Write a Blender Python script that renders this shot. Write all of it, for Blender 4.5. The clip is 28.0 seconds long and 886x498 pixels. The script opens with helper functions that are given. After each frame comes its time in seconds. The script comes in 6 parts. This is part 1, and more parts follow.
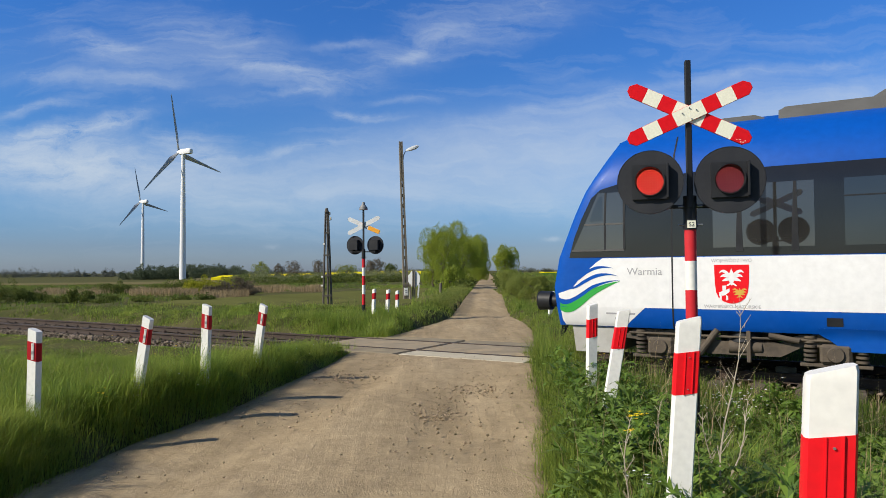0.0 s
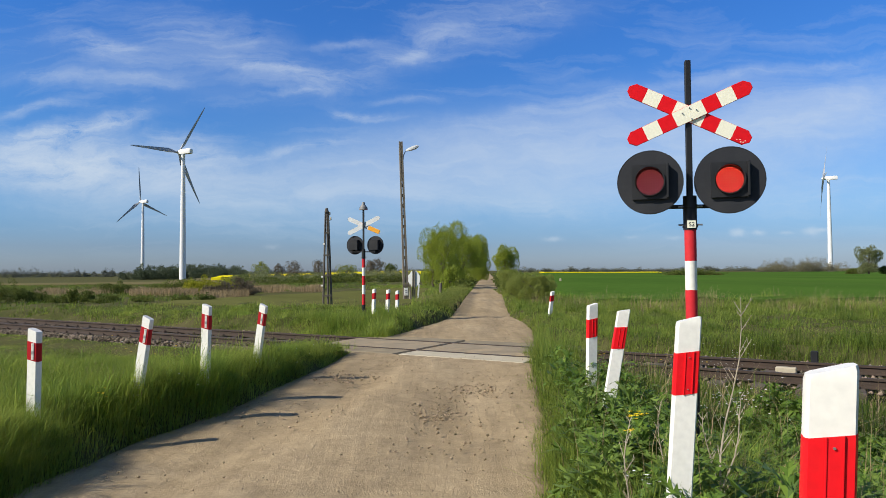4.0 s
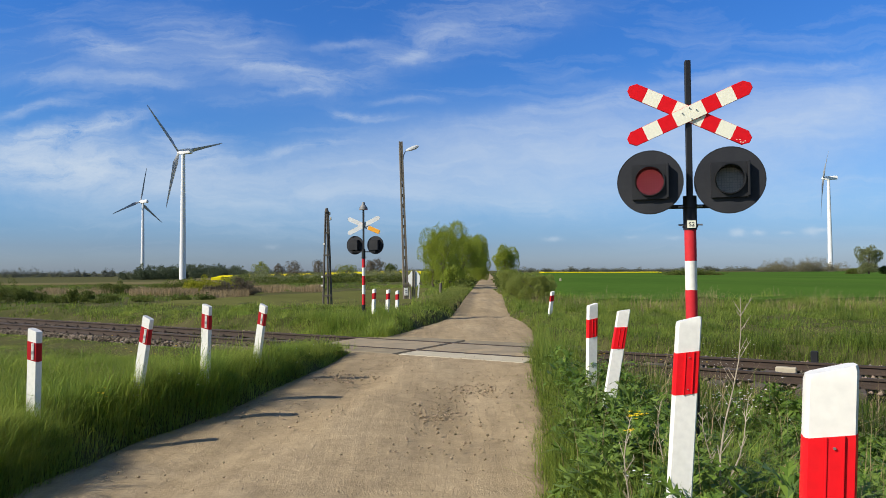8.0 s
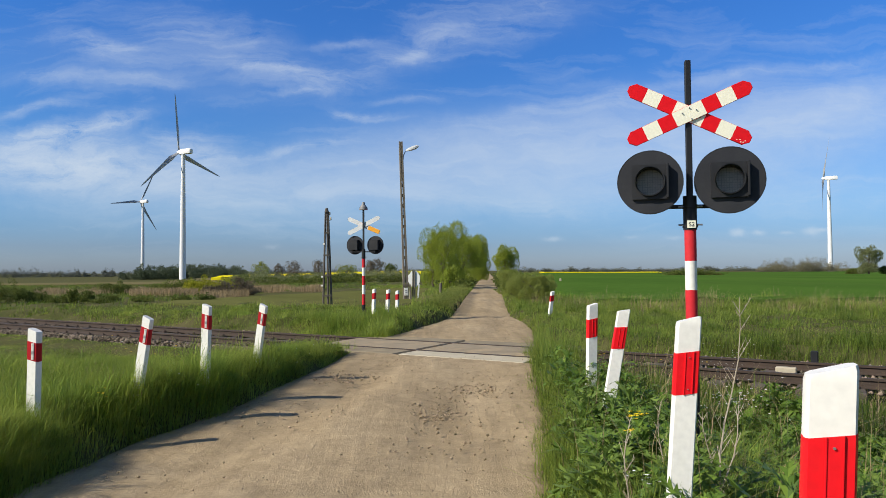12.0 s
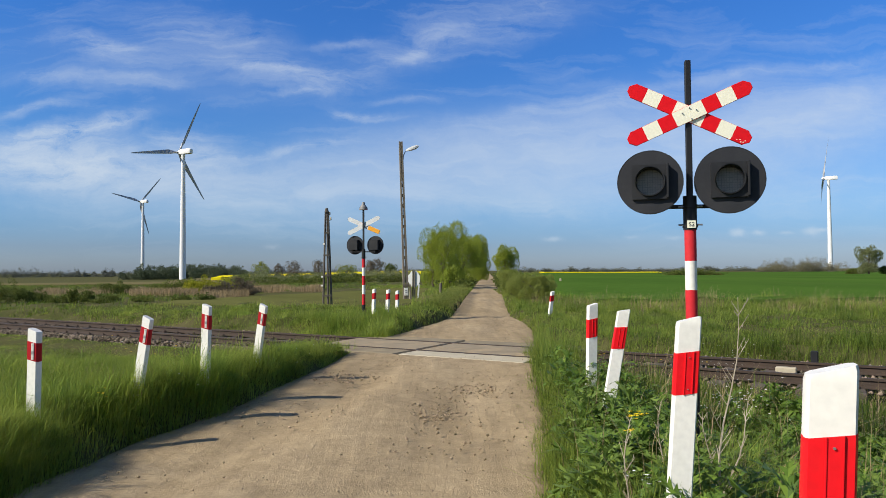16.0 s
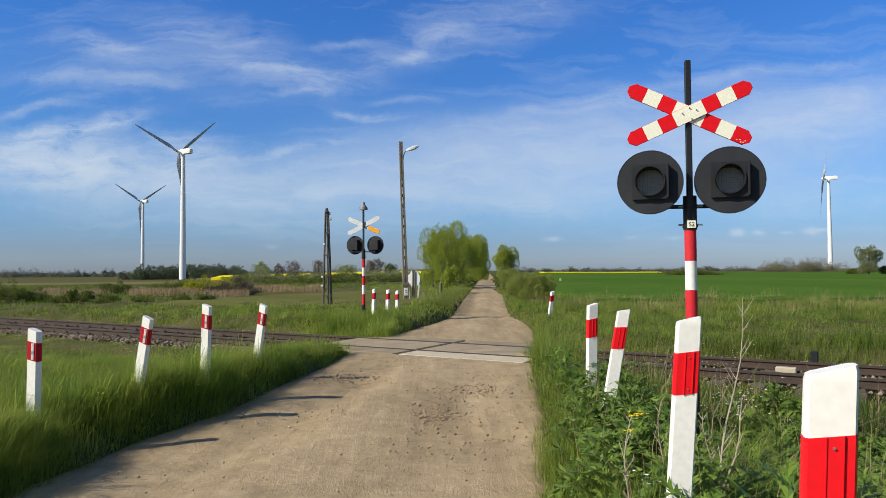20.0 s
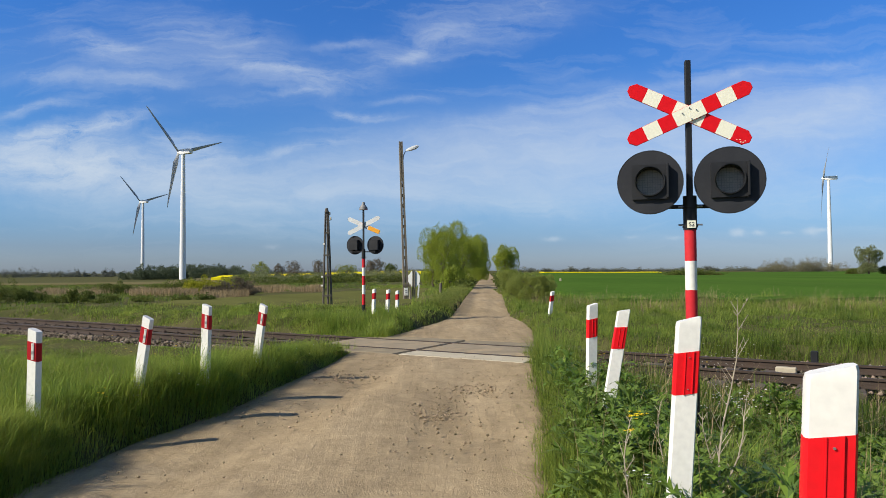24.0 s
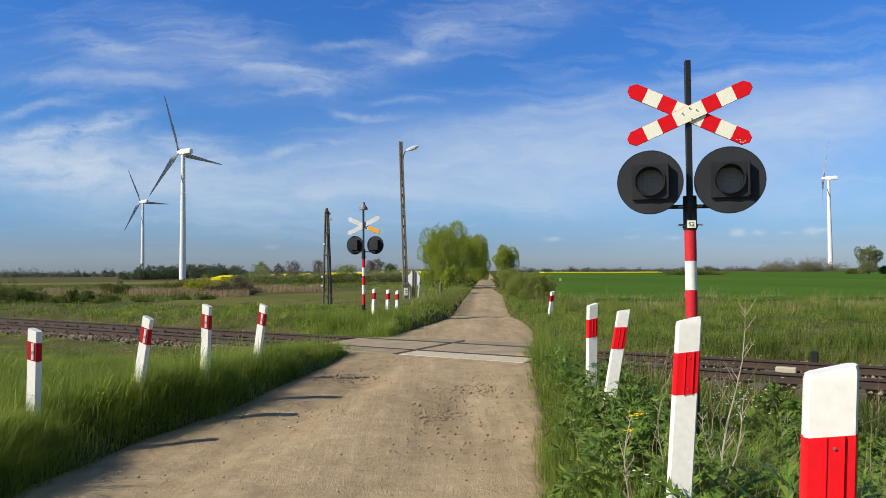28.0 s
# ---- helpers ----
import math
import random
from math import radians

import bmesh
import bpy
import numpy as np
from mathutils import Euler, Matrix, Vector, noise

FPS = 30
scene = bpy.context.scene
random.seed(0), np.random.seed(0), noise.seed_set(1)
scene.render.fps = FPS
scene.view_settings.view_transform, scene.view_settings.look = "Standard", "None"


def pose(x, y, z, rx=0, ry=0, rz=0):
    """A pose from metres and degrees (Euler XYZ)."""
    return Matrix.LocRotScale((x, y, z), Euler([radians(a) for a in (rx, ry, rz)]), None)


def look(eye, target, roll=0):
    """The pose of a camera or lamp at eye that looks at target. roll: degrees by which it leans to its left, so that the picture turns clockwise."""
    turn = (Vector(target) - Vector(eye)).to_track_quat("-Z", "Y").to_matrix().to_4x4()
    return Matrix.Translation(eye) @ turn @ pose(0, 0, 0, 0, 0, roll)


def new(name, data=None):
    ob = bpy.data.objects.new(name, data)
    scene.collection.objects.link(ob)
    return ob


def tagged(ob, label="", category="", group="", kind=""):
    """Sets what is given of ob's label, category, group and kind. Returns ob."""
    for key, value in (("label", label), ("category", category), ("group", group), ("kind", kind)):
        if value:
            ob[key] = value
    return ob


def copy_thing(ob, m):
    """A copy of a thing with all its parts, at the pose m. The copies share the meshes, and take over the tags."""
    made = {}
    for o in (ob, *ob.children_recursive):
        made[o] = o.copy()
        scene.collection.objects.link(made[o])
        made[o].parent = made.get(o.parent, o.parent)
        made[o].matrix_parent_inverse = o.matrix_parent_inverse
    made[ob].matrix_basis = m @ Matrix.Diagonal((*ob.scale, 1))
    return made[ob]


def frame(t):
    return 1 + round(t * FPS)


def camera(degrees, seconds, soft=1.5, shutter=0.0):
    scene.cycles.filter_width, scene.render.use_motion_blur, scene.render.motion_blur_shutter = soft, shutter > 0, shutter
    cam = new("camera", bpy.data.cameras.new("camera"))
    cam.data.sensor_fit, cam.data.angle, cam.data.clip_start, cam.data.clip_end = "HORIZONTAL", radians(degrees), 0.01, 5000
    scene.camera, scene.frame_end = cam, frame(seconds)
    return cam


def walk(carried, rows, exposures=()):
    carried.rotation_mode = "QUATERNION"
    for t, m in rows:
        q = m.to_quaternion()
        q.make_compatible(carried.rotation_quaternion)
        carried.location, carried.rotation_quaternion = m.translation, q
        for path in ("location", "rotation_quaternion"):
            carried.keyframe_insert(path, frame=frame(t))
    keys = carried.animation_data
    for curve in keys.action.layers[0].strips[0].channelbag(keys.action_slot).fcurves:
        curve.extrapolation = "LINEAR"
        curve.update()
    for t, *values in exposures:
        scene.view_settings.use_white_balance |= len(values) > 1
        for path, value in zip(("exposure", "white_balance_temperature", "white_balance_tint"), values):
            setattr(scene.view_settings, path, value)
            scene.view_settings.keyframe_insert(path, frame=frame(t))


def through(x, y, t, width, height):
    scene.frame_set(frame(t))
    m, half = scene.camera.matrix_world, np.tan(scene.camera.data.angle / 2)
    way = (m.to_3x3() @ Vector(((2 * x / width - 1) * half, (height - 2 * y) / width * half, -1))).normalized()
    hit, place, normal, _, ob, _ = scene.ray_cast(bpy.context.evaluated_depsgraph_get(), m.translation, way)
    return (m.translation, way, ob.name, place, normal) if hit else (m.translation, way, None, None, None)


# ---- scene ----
cam = camera(66.3, 28.0, soft=0.65)
EYE = Vector((0, 0, 1.6))
VIEW = look(EYE, (0, 100, 1.6 + 100 * 0.0318), -0.37)
walk(cam, [(0, VIEW), (28, VIEW)], [(0, -0.13, 6500, 10), (0.5, -0.12, 6500, 10), (1.0, -0.05, 6500, 10), (1.6, -0.02, 6500, 10), (11, -0.02, 6510, 10), (28, -0.02, 6610, 10)])

# ---- world, sun, exposure ----
SUN_AZ, SUN_EL = 244.5, 36.5


def make_world():
    w = bpy.data.worlds.new("sky")
    w.use_nodes = True
    scene.world = w
    nt = w.node_tree
    nt.nodes.clear()
    N, L = nt.nodes.new, nt.links.new

    def math_(op, a, b=None, clamp=False):
        n = N("ShaderNodeMath")
        n.operation, n.use_clamp = op, clamp
        for i, v in enumerate((a, b)):
            if v is None:
                continue
            if isinstance(v, (int, float)):
                n.inputs[i].default_value = v
            else:
                L(v, n.inputs[i])
        return n.outputs[0]

    sky = N("ShaderNodeTexSky")
    sky.sky_type, sky.sun_disc = "NISHITA", False
    sky.sun_elevation, sky.sun_rotation = radians(SUN_EL), radians(SUN_AZ)
    sky.air_density, sky.dust_density, sky.ozone_density = 1.0, 0.6, 2.2
    co = N("ShaderNodeTexCoord")
    sep = N("ShaderNodeSeparateXYZ")
    L(co.outputs["Generated"], sep.inputs[0])
    x, y, z = sep.outputs
    yy = math_("MAXIMUM", y, 0.05)
    u, v = math_("DIVIDE", x, yy), math_("DIVIDE", z, yy)
    # the blue deepens upwards, as a clear spring sky does after rain
    ramp = N("ShaderNodeValToRGB")
    el = ramp.color_ramp.elements
    el[0].position, el[0].color = 0.0, (0.53, 0.67, 1.05, 1)
    el[1].position, el[1].color = 0.62, (0.28, 0.74, 1.44, 1)
    for p, c in ((0.035, (0.43, 0.58, 0.95, 1)), (0.09, (0.35, 0.635, 1.03, 1)), (0.17, (0.33, 0.67, 1.11, 1)), (0.34, (0.275, 0.69, 1.30, 1))):
        e = el.new(p)
        e.color = c
    L(math_("MAXIMUM", z, 0.0), ramp.inputs[0])
    mul = N("ShaderNodeMix")
    mul.data_type, mul.blend_type = "RGBA", "MULTIPLY"
    mul.inputs[0].default_value = 1.0
    # overhead and behind, out of view, the sky is graded less blue for neutral shade
    tone = N("ShaderNodeMix")
    tone.data_type = "RGBA"
    L(math_("MULTIPLY", math_("SUBTRACT", 0.65, y), 2.2, True), tone.inputs[0])
    L(ramp.outputs[0], tone.inputs[6])
    tone.inputs[7].default_value = (0.54, 0.67, 0.86, 1)
    L(sky.outputs[0], mul.inputs[6])
    L(tone.outputs[2], mul.inputs[7])
    # cirrus: warped streaks, thick where the sky has its cloud banks
    flat = N("ShaderNodeCombineXYZ")
    L(u, flat.inputs[0]), L(v, flat.inputs[1])
    swirl = N("ShaderNodeTexNoise")
    swirl.inputs["Scale"].default_value, swirl.inputs["Detail"].default_value, swirl.inputs["Roughness"].default_value = 5.0, 6, 0.6
    L(flat.outputs[0], swirl.inputs[0])
    shift = N("ShaderNodeVectorMath")
    shift.operation = "MULTIPLY_ADD"
    L(swirl.outputs["Color"], shift.inputs[0])
    shift.inputs[1].default_value, shift.inputs[2].default_value = (0.20, 0.075, 0), (-0.10, -0.0375, 0)
    uv = N("ShaderNodeVectorMath")
    L(flat.outputs[0], uv.inputs[0]), L(shift.outputs[0], uv.inputs[1])

    def streaks(sx, sy, turn, scale, detail, rough, warp, seed):
        m = N("ShaderNodeMapping")
        m.inputs["Rotation"].default_value[2] = radians(turn)
        m.inputs["Scale"].default_value = (sx, sy, 1)
        m.inputs["Location"].default_value = (seed, seed * 0.37, 0)
        L(uv.outputs[0], m.inputs[0])
        n = N("ShaderNodeTexNoise")
        n.inputs["Scale"].default_value, n.inputs["Detail"].default_value = scale, detail
        n.inputs["Roughness"].default_value, n.inputs["Distortion"].default_value = rough, warp
        L(m.outputs[0], n.inputs[0])
        return n.outputs[0]

    fine = streaks(1.0, 3.0, -7, 9.0, 11, 0.70, 0.35, 3.1)
    wide = streaks(1.0, 2.6, 8, 2.6, 6, 0.58, 0.3, 7.7)
    wisp = streaks(1.0, 7.0, -14, 5.0, 9, 0.62, 0.6, 1.3)
    total, haze = None, None
    for cx, cy, hl, hw, turn, power, soft in CLOUDS:
        m = N("ShaderNodeMapping")
        m.vector_type = "TEXTURE"
        m.inputs["Location"].default_value = ((cx - 784) / 1200, (479 - cy) / 1200, 0)
        m.inputs["Rotation"].default_value[2] = radians(turn)
        m.inputs["Scale"].default_value = (hl / 1200, hw / 1200, 1)
        L(uv.outputs[0], m.inputs[0])
        d = N("ShaderNodeVectorMath")
        d.operation = "DOT_PRODUCT"
        L(m.outputs[0], d.inputs[0]), L(m.outputs[0], d.inputs[1])
        g = math_("MULTIPLY", math_("EXPONENT", math_("MULTIPLY", d.outputs["Value"], -1.0)), power)
        if soft:
            haze = g if haze is None else math_("ADD", haze, g)
        else:
            total = g if total is None else math_("ADD", total, g)
    rag = math_("ADD", math_("MULTIPLY", math_("SUBTRACT", fine, 0.5), 2.3), math_("MULTIPLY", math_("SUBTRACT", wisp, 0.5), 1.6))
    rag = math_("ADD", rag, math_("MULTIPLY", math_("SUBTRACT", wide, 0.5), 0.9))
    banks = math_("MULTIPLY", total, math_("MINIMUM", math_("MAXIMUM", math_("ADD", math_("MULTIPLY", rag, 1.05), 0.60), 0.03), 1.25))
    veil = math_("MULTIPLY", haze, math_("MAXIMUM", math_("ADD", math_("MULTIPLY", rag, 0.4), 0.78), 0.0))
    thin = math_("MULTIPLY", math_("MAXIMUM", math_("SUBTRACT", math_("ADD", math_("MULTIPLY", wisp, 0.6), math_("MULTIPLY", wide, 0.4)), 0.50), 0.0), 0.9)
    veil = math_("ADD", veil, thin)
    mask = math_("MULTIPLY", math_("ADD", banks, veil), math_("MINIMUM", math_("MULTIPLY", math_("MAXIMUM", z, 0.0), 14.0), 1.0))
    # small fair-weather heaps low over the fields
    curl = N("ShaderNodeTexNoise")
    curl.inputs["Scale"].default_value, curl.inputs["Detail"].default_value, curl.inputs["Roughness"].default_value = 60.0, 5, 0.6
    L(flat.outputs[0], curl.inputs[0])
    nudge = N("ShaderNodeVectorMath")
    nudge.operation = "MULTIPLY_ADD"
    L(curl.outputs["Color"], nudge.inputs[0])
    nudge.inputs[1].default_value, nudge.inputs[2].default_value = (0.014, 0.008, 0), (-0.007, -0.004, 0)
    near = N("ShaderNodeVectorMath")
    L(flat.outputs[0], near.inputs[0]), L(nudge.outputs[0], near.inputs[1])
    for cx, cy, hl, hw, power in PUFFS:
        m = N("ShaderNodeMapping")
        m.vector_type = "TEXTURE"
        m.inputs["Location"].default_value = ((cx - 784) / 1200, (479 - cy) / 1200, 0)
        m.inputs["Scale"].default_value = (hl / 1200, hw / 1200, 1)
        L(near.outputs[0], m.inputs[0])
        d = N("ShaderNodeVectorMath")
        d.operation = "DOT_PRODUCT"
        L(m.outputs[0], d.inputs[0]), L(m.outputs[0], d.inputs[1])
        mask = math_("ADD", mask, math_("MULTIPLY", math_("EXPONENT", math_("MULTIPLY", d.outputs["Value"], -1.0)), power))
    mask = math_("MULTIPLY", math_("SUBTRACT", 1.0, math_("EXPONENT", math_("MULTIPLY", mask, -1.25))), 0.88)
    cloud = N("ShaderNodeMix")
    cloud.data_type = "RGBA"
    L(mask, cloud.inputs[0])
    L(mul.outputs[2], cloud.inputs[6])
    cloud.inputs[7].default_value = CLOUD_COLOUR
    bg = N("ShaderNodeBackground")
    bg.inputs[1].default_value = SKY_STRENGTH
    L(cloud.outputs[2], bg.inputs[0])
    out = N("ShaderNodeOutputWorld")
    L(bg.outputs[0], out.inputs[0])


SKY_STRENGTH = 0.12
CLOUD_COLOUR = (5.6, 6.3, 7.0, 1)
CLOUDS = [
    (70, 278, 130, 34, -4, 1.3, 0), (215, 292, 150, 30, -6, 0.6, 0), (345, 264, 75, 24, -14, 0.95, 0), (120, 226, 100, 14, 9, 1.35, 0), (205, 80, 90, 22, -14, 0.58, 0),
    (390, 62, 110, 36, -16, 0.38, 0), (450, 120, 80, 11, -10, 0.34, 0), (555, 136, 105, 18, -3, 0.45, 0), (520, 160, 90, 20, -3, 0.22, 0), (520, 165, 90, 8, 4, 0.35, 0), (840, 45, 200, 38, 17, 0.38, 0), (735, 86, 60, 11, 22, 0.38, 0),
    (625, 207, 45, 8, -8, 0.75, 0), (270, 142, 70, 12, -6, 0.3, 0), (600, 74, 60, 7, 4, 0.3, 0), (560, 262, 90, 10, 8, 0.5, 0),
    (60, 182, 80, 10, 8, 0.45, 0), (720, 178, 80, 8, 4, 0.28, 0), (1470, 118, 150, 9, 7, 0.4, 0), (1180, 150, 120, 9, 8, 0.25, 0), (110, 130, 90, 12, -6, 0.25, 0), (1000, 195, 160, 14, 8, 0.3, 0),
    (120, 300, 300, 50, -3, 0.35, 1), (300, 325, 260, 44, -3, 0.24, 1), (1150, 262, 520, 72, 5, 0.82, 1), (760, 265, 260, 42, 9, 0.26, 1), (620, 340, 520, 42, 0, 0.30, 1), (520, 400, 330, 45, 0, 0.12, 1), (1480, 195, 190, 40, 8, 0.42, 1), (1280, 338, 420, 46, 0, 0.36, 1), (300, 130, 300, 50, -8, 0.10, 1),
]
PUFFS = [(1307, 415, 12, 6, 0.55), (1343, 415, 10, 4, 0.45), (1393, 416, 12, 3, 0.25), (1438, 414, 13, 6, 0.5), (1456, 411, 10, 3, 0.4), (1193, 423, 14, 3, 0.22), (1118, 422, 12, 3, 0.16), (978, 424, 14, 4, 0.35), (480, 434, 12, 4, 0.14)]
make_world()
sun = new("sun", bpy.data.lights.new("sun", "SUN"))
sun.data.energy, sun.data.angle, sun.data.color = 5.6, radians(0.53), (1.0, 0.92, 0.78)
a, e = radians(SUN_AZ), radians(SUN_EL)
TO_SUN = Vector((math.sin(a) * math.cos(e), math.cos(a) * math.cos(e), math.sin(e)))
sun.matrix_world = look(TO_SUN * 50, (0, 0, 0))


# ---- materials ----
def mat(name, c1, c2=None, rough=0.6, metal=0.0, scale=8.0, fine=60.0, bump=0.0, spec=0.5, island=0.0, obj=0.0, emit=None, power=0.0, coat=0.0, stretch=(1, 1, 1), through=0.0, dirt=None, dirt_amount=0.0):
    """Two-scale procedural surface: c1 to c2 by broad noise, fine grain on top, dirt as blotches."""
    m = bpy.data.materials.new(name)
    m.use_nodes = True
    nt = m.node_tree
    N, L = nt.nodes.new, nt.links.new
    b = nt.nodes["Principled BSDF"]
    b.inputs["Roughness"].default_value, b.inputs["Metallic"].default_value = rough, metal
    b.inputs["Specular IOR Level"].default_value = spec
    b.inputs["Coat Weight"].default_value = coat
    co = N("ShaderNodeTexCoord")
    mp = N("ShaderNodeMapping")
    mp.inputs["Scale"].default_value = stretch
    L(co.outputs["Object"], mp.inputs[0])
    n1 = N("ShaderNodeTexNoise")
    n1.inputs["Scale"].default_value, n1.inputs["Detail"].default_value = scale, 5
    L(mp.outputs[0], n1.inputs[0])
    n2 = N("ShaderNodeTexNoise")
    n2.inputs["Scale"].default_value, n2.inputs["Detail"].default_value = fine, 4
    L(mp.outputs[0], n2.inputs[0])
    r = N("ShaderNodeMapRange")
    r.inputs[1].default_value, r.inputs[2].default_value = 0.3, 0.7
    L(n1.outputs[0], r.inputs[0])
    mix = N("ShaderNodeMix")
    mix.data_type = "RGBA"
    L(r.outputs[0], mix.inputs[0])
    mix.inputs[6].default_value, mix.inputs[7].default_value = (*c1, 1), (*(c2 or c1), 1)
    col = mix.outputs[2]
    if dirt:
        n3 = N("ShaderNodeTexNoise")
        n3.inputs["Scale"].default_value, n3.inputs["Detail"].default_value, n3.inputs["Roughness"].default_value = scale * 0.7, 8, 0.7
        L(mp.outputs[0], n3.inputs[0])
        rr = N("ShaderNodeMapRange")
        rr.inputs[1].default_value, rr.inputs[2].default_value, rr.inputs[4].default_value = 0.5, 0.72, dirt_amount
        L(n3.outputs[0], rr.inputs[0])
        dm = N("ShaderNodeMix")
        dm.data_type = "RGBA"
        L(rr.outputs[0], dm.inputs[0]), L(col, dm.inputs[6])
        dm.inputs[7].default_value = (*dirt, 1)
        col = dm.outputs[2]
    hsv = N("ShaderNodeHueSaturation")
    L(col, hsv.inputs["Color"])
    val = N("ShaderNodeMapRange")
    val.inputs[3].default_value, val.inputs[4].default_value = 0.86, 1.14
    L(n2.outputs[0], val.inputs[0])
    last = val.outputs[0]
    for amount, node, sock in ((island, "ShaderNodeNewGeometry", "Random Per Island"), (obj, "ShaderNodeObjectInfo", "Random")):
        if amount:
            g = N(node)
            rr = N("ShaderNodeMapRange")
            rr.inputs[3].default_value, rr.inputs[4].default_value = 1 - amount, 1 + amount
            L(g.outputs[sock], rr.inputs[0])
            mm = N("ShaderNodeMath")
            mm.operation = "MULTIPLY"
            L(last, mm.inputs[0]), L(rr.outputs[0], mm.inputs[1])
            last = mm.outputs[0]
            hh = N("ShaderNodeMapRange")
            hh.inputs[3].default_value, hh.inputs[4].default_value = 0.5 + amount * 0.04, 0.5 - amount * 0.04
            L(g.outputs[sock], hh.inputs[0])
            L(hh.outputs[0], hsv.inputs["Hue"])
    L(last, hsv.inputs["Value"])
    L(hsv.outputs[0], b.inputs["Base Color"])
    if bump:
        bp = N("ShaderNodeBump")
        bp.inputs["Strength"].default_value, bp.inputs["Distance"].default_value = 1.0, bump
        L(n2.outputs[0], bp.inputs["Height"])
        L(bp.outputs[0], b.inputs["Normal"])
    if emit:
        b.inputs["Emission Color"].default_value, b.inputs["Emission Strength"].default_value = (*emit, 1), power
    if through:
        tr = N("ShaderNodeBsdfTranslucent")
        L(hsv.outputs[0], tr.inputs[0])
        ms = N("ShaderNodeMixShader")
        ms.inputs[0].default_value = through
        L(b.outputs[0], ms.inputs[1]), L(tr.outputs[0], ms.inputs[2])
        L(ms.outputs[0], nt.nodes["Material Output"].inputs[0])
    return m


def road_material():
    """Sandy gravel: wheel lanes paler and smoother, loose grit between, all streaked along the road."""
    m = mat("road", (0.405, 0.312, 0.19), (0.32, 0.245, 0.147), 0.97, scale=0.7, fine=70, bump=0.012, spec=0.05, dirt=(0.51, 0.405, 0.26), dirt_amount=0.7, stretch=(1.0, 0.3, 1.0))
    nt = m.node_tree
    N, L = nt.nodes.new, nt.links.new
    b = nt.nodes["Principled BSDF"]
    co = N("ShaderNodeTexCoord")
    vor = N("ShaderNodeTexVoronoi")
    vor.inputs["Scale"].default_value, vor.inputs["Randomness"].default_value = 60, 1
    no = N("ShaderNodeTexNoise")
    no.inputs["Scale"].default_value, no.inputs["Detail"].default_value, no.inputs["Roughness"].default_value = 3.5, 9, 0.72
    L(co.outputs["Object"], vor.inputs[0]), L(co.outputs["Object"], no.inputs[0])
    old = b.inputs["Base Color"].links[0].from_socket
    mp = N("ShaderNodeMapping")
    mp.inputs["Scale"].default_value, mp.inputs["Rotation"].default_value = (5.0, 0.35, 1), (0, 0, radians(8))
    lanes = N("ShaderNodeTexNoise")
    lanes.inputs["Scale"].default_value, lanes.inputs["Detail"].default_value = 1.0, 6
    L(co.outputs["Object"], mp.inputs[0]), L(mp.outputs[0], lanes.inputs[0])
    lr = N("ShaderNodeMapRange")
    lr.inputs[1].default_value, lr.inputs[2].default_value, lr.inputs[3].default_value, lr.inputs[4].default_value = 0.35, 0.65, 0.90, 1.08
    L(lanes.outputs[0], lr.inputs[0])
    grit = N("ShaderNodeTexNoise")
    grit.inputs["Scale"].default_value, grit.inputs["Detail"].default_value, grit.inputs["Roughness"].default_value = 40, 6, 0.75
    L(co.outputs["Object"], grit.inputs[0])
    gr = N("ShaderNodeMapRange")
    gr.inputs[1].default_value, gr.inputs[2].default_value, gr.inputs[3].default_value, gr.inputs[4].default_value = 0.35, 0.65, 0.88, 1.08
    L(grit.outputs[0], gr.inputs[0])
    both = N("ShaderNodeMath")
    both.operation = "MULTIPLY"
    L(lr.outputs[0], both.inputs[0]), L(gr.outputs[0], both.inputs[1])
    streak = N("ShaderNodeMix")
    streak.data_type, streak.blend_type = "RGBA", "MULTIPLY"
    streak.inputs[0].default_value = 1.0
    L(old, streak.inputs[6]), L(both.outputs[0], streak.inputs[7])
    old = streak.outputs[2]
    rr = N("ShaderNodeMapRange")
    rr.inputs[1].default_value, rr.inputs[2].default_value, rr.inputs[3].default_value, rr.inputs[4].default_value = 0.35, 0.62, 0.82, 1.10
    L(no.outputs[0], rr.inputs[0])
    mx = N("ShaderNodeMix")
    mx.data_type, mx.blend_type = "RGBA", "MULTIPLY"
    mx.inputs[0].default_value = 1.0
    L(old, mx.inputs[6]), L(rr.outputs[0], mx.inputs[7])
    L(mx.outputs[2], b.inputs["Base Color"])
    # tyre scuffs: thin furrows that drift across the road
    mp2 = N("ShaderNodeMapping")
    mp2.inputs["Scale"].default_value, mp2.inputs["Rotation"].default_value = (15.0, 0.9, 1), (0, 0, radians(-14))
    scuff = N("ShaderNodeTexNoise")
    scuff.inputs["Scale"].default_value, scuff.inputs["Detail"].default_value, scuff.inputs["Roughness"].default_value = 1.0, 5, 0.6
    L(co.outputs["Object"], mp2.inputs[0]), L(mp2.outputs[0], scuff.inputs[0])
    both2 = N("ShaderNodeMath")
    both2.operation = "MULTIPLY_ADD"
    L(scuff.outputs[0], both2.inputs[0])
    both2.inputs[1].default_value = 1.6
    L(vor.outputs["Distance"], both2.inputs[2])
    add = N("ShaderNodeMath")
    add.operation = "MULTIPLY_ADD"
    L(no.outputs[0], add.inputs[0])
    add.inputs[1].default_value = 7.0
    L(both2.outputs[0], add.inputs[2])
    bp = N("ShaderNodeBump")
    bp.inputs["Strength"].default_value, bp.inputs["Distance"].default_value = 1.0, 0.0045
    L(add.outputs[0], bp.inputs["Height"])
    L(bp.outputs[0], b.inputs["Normal"])
    return m


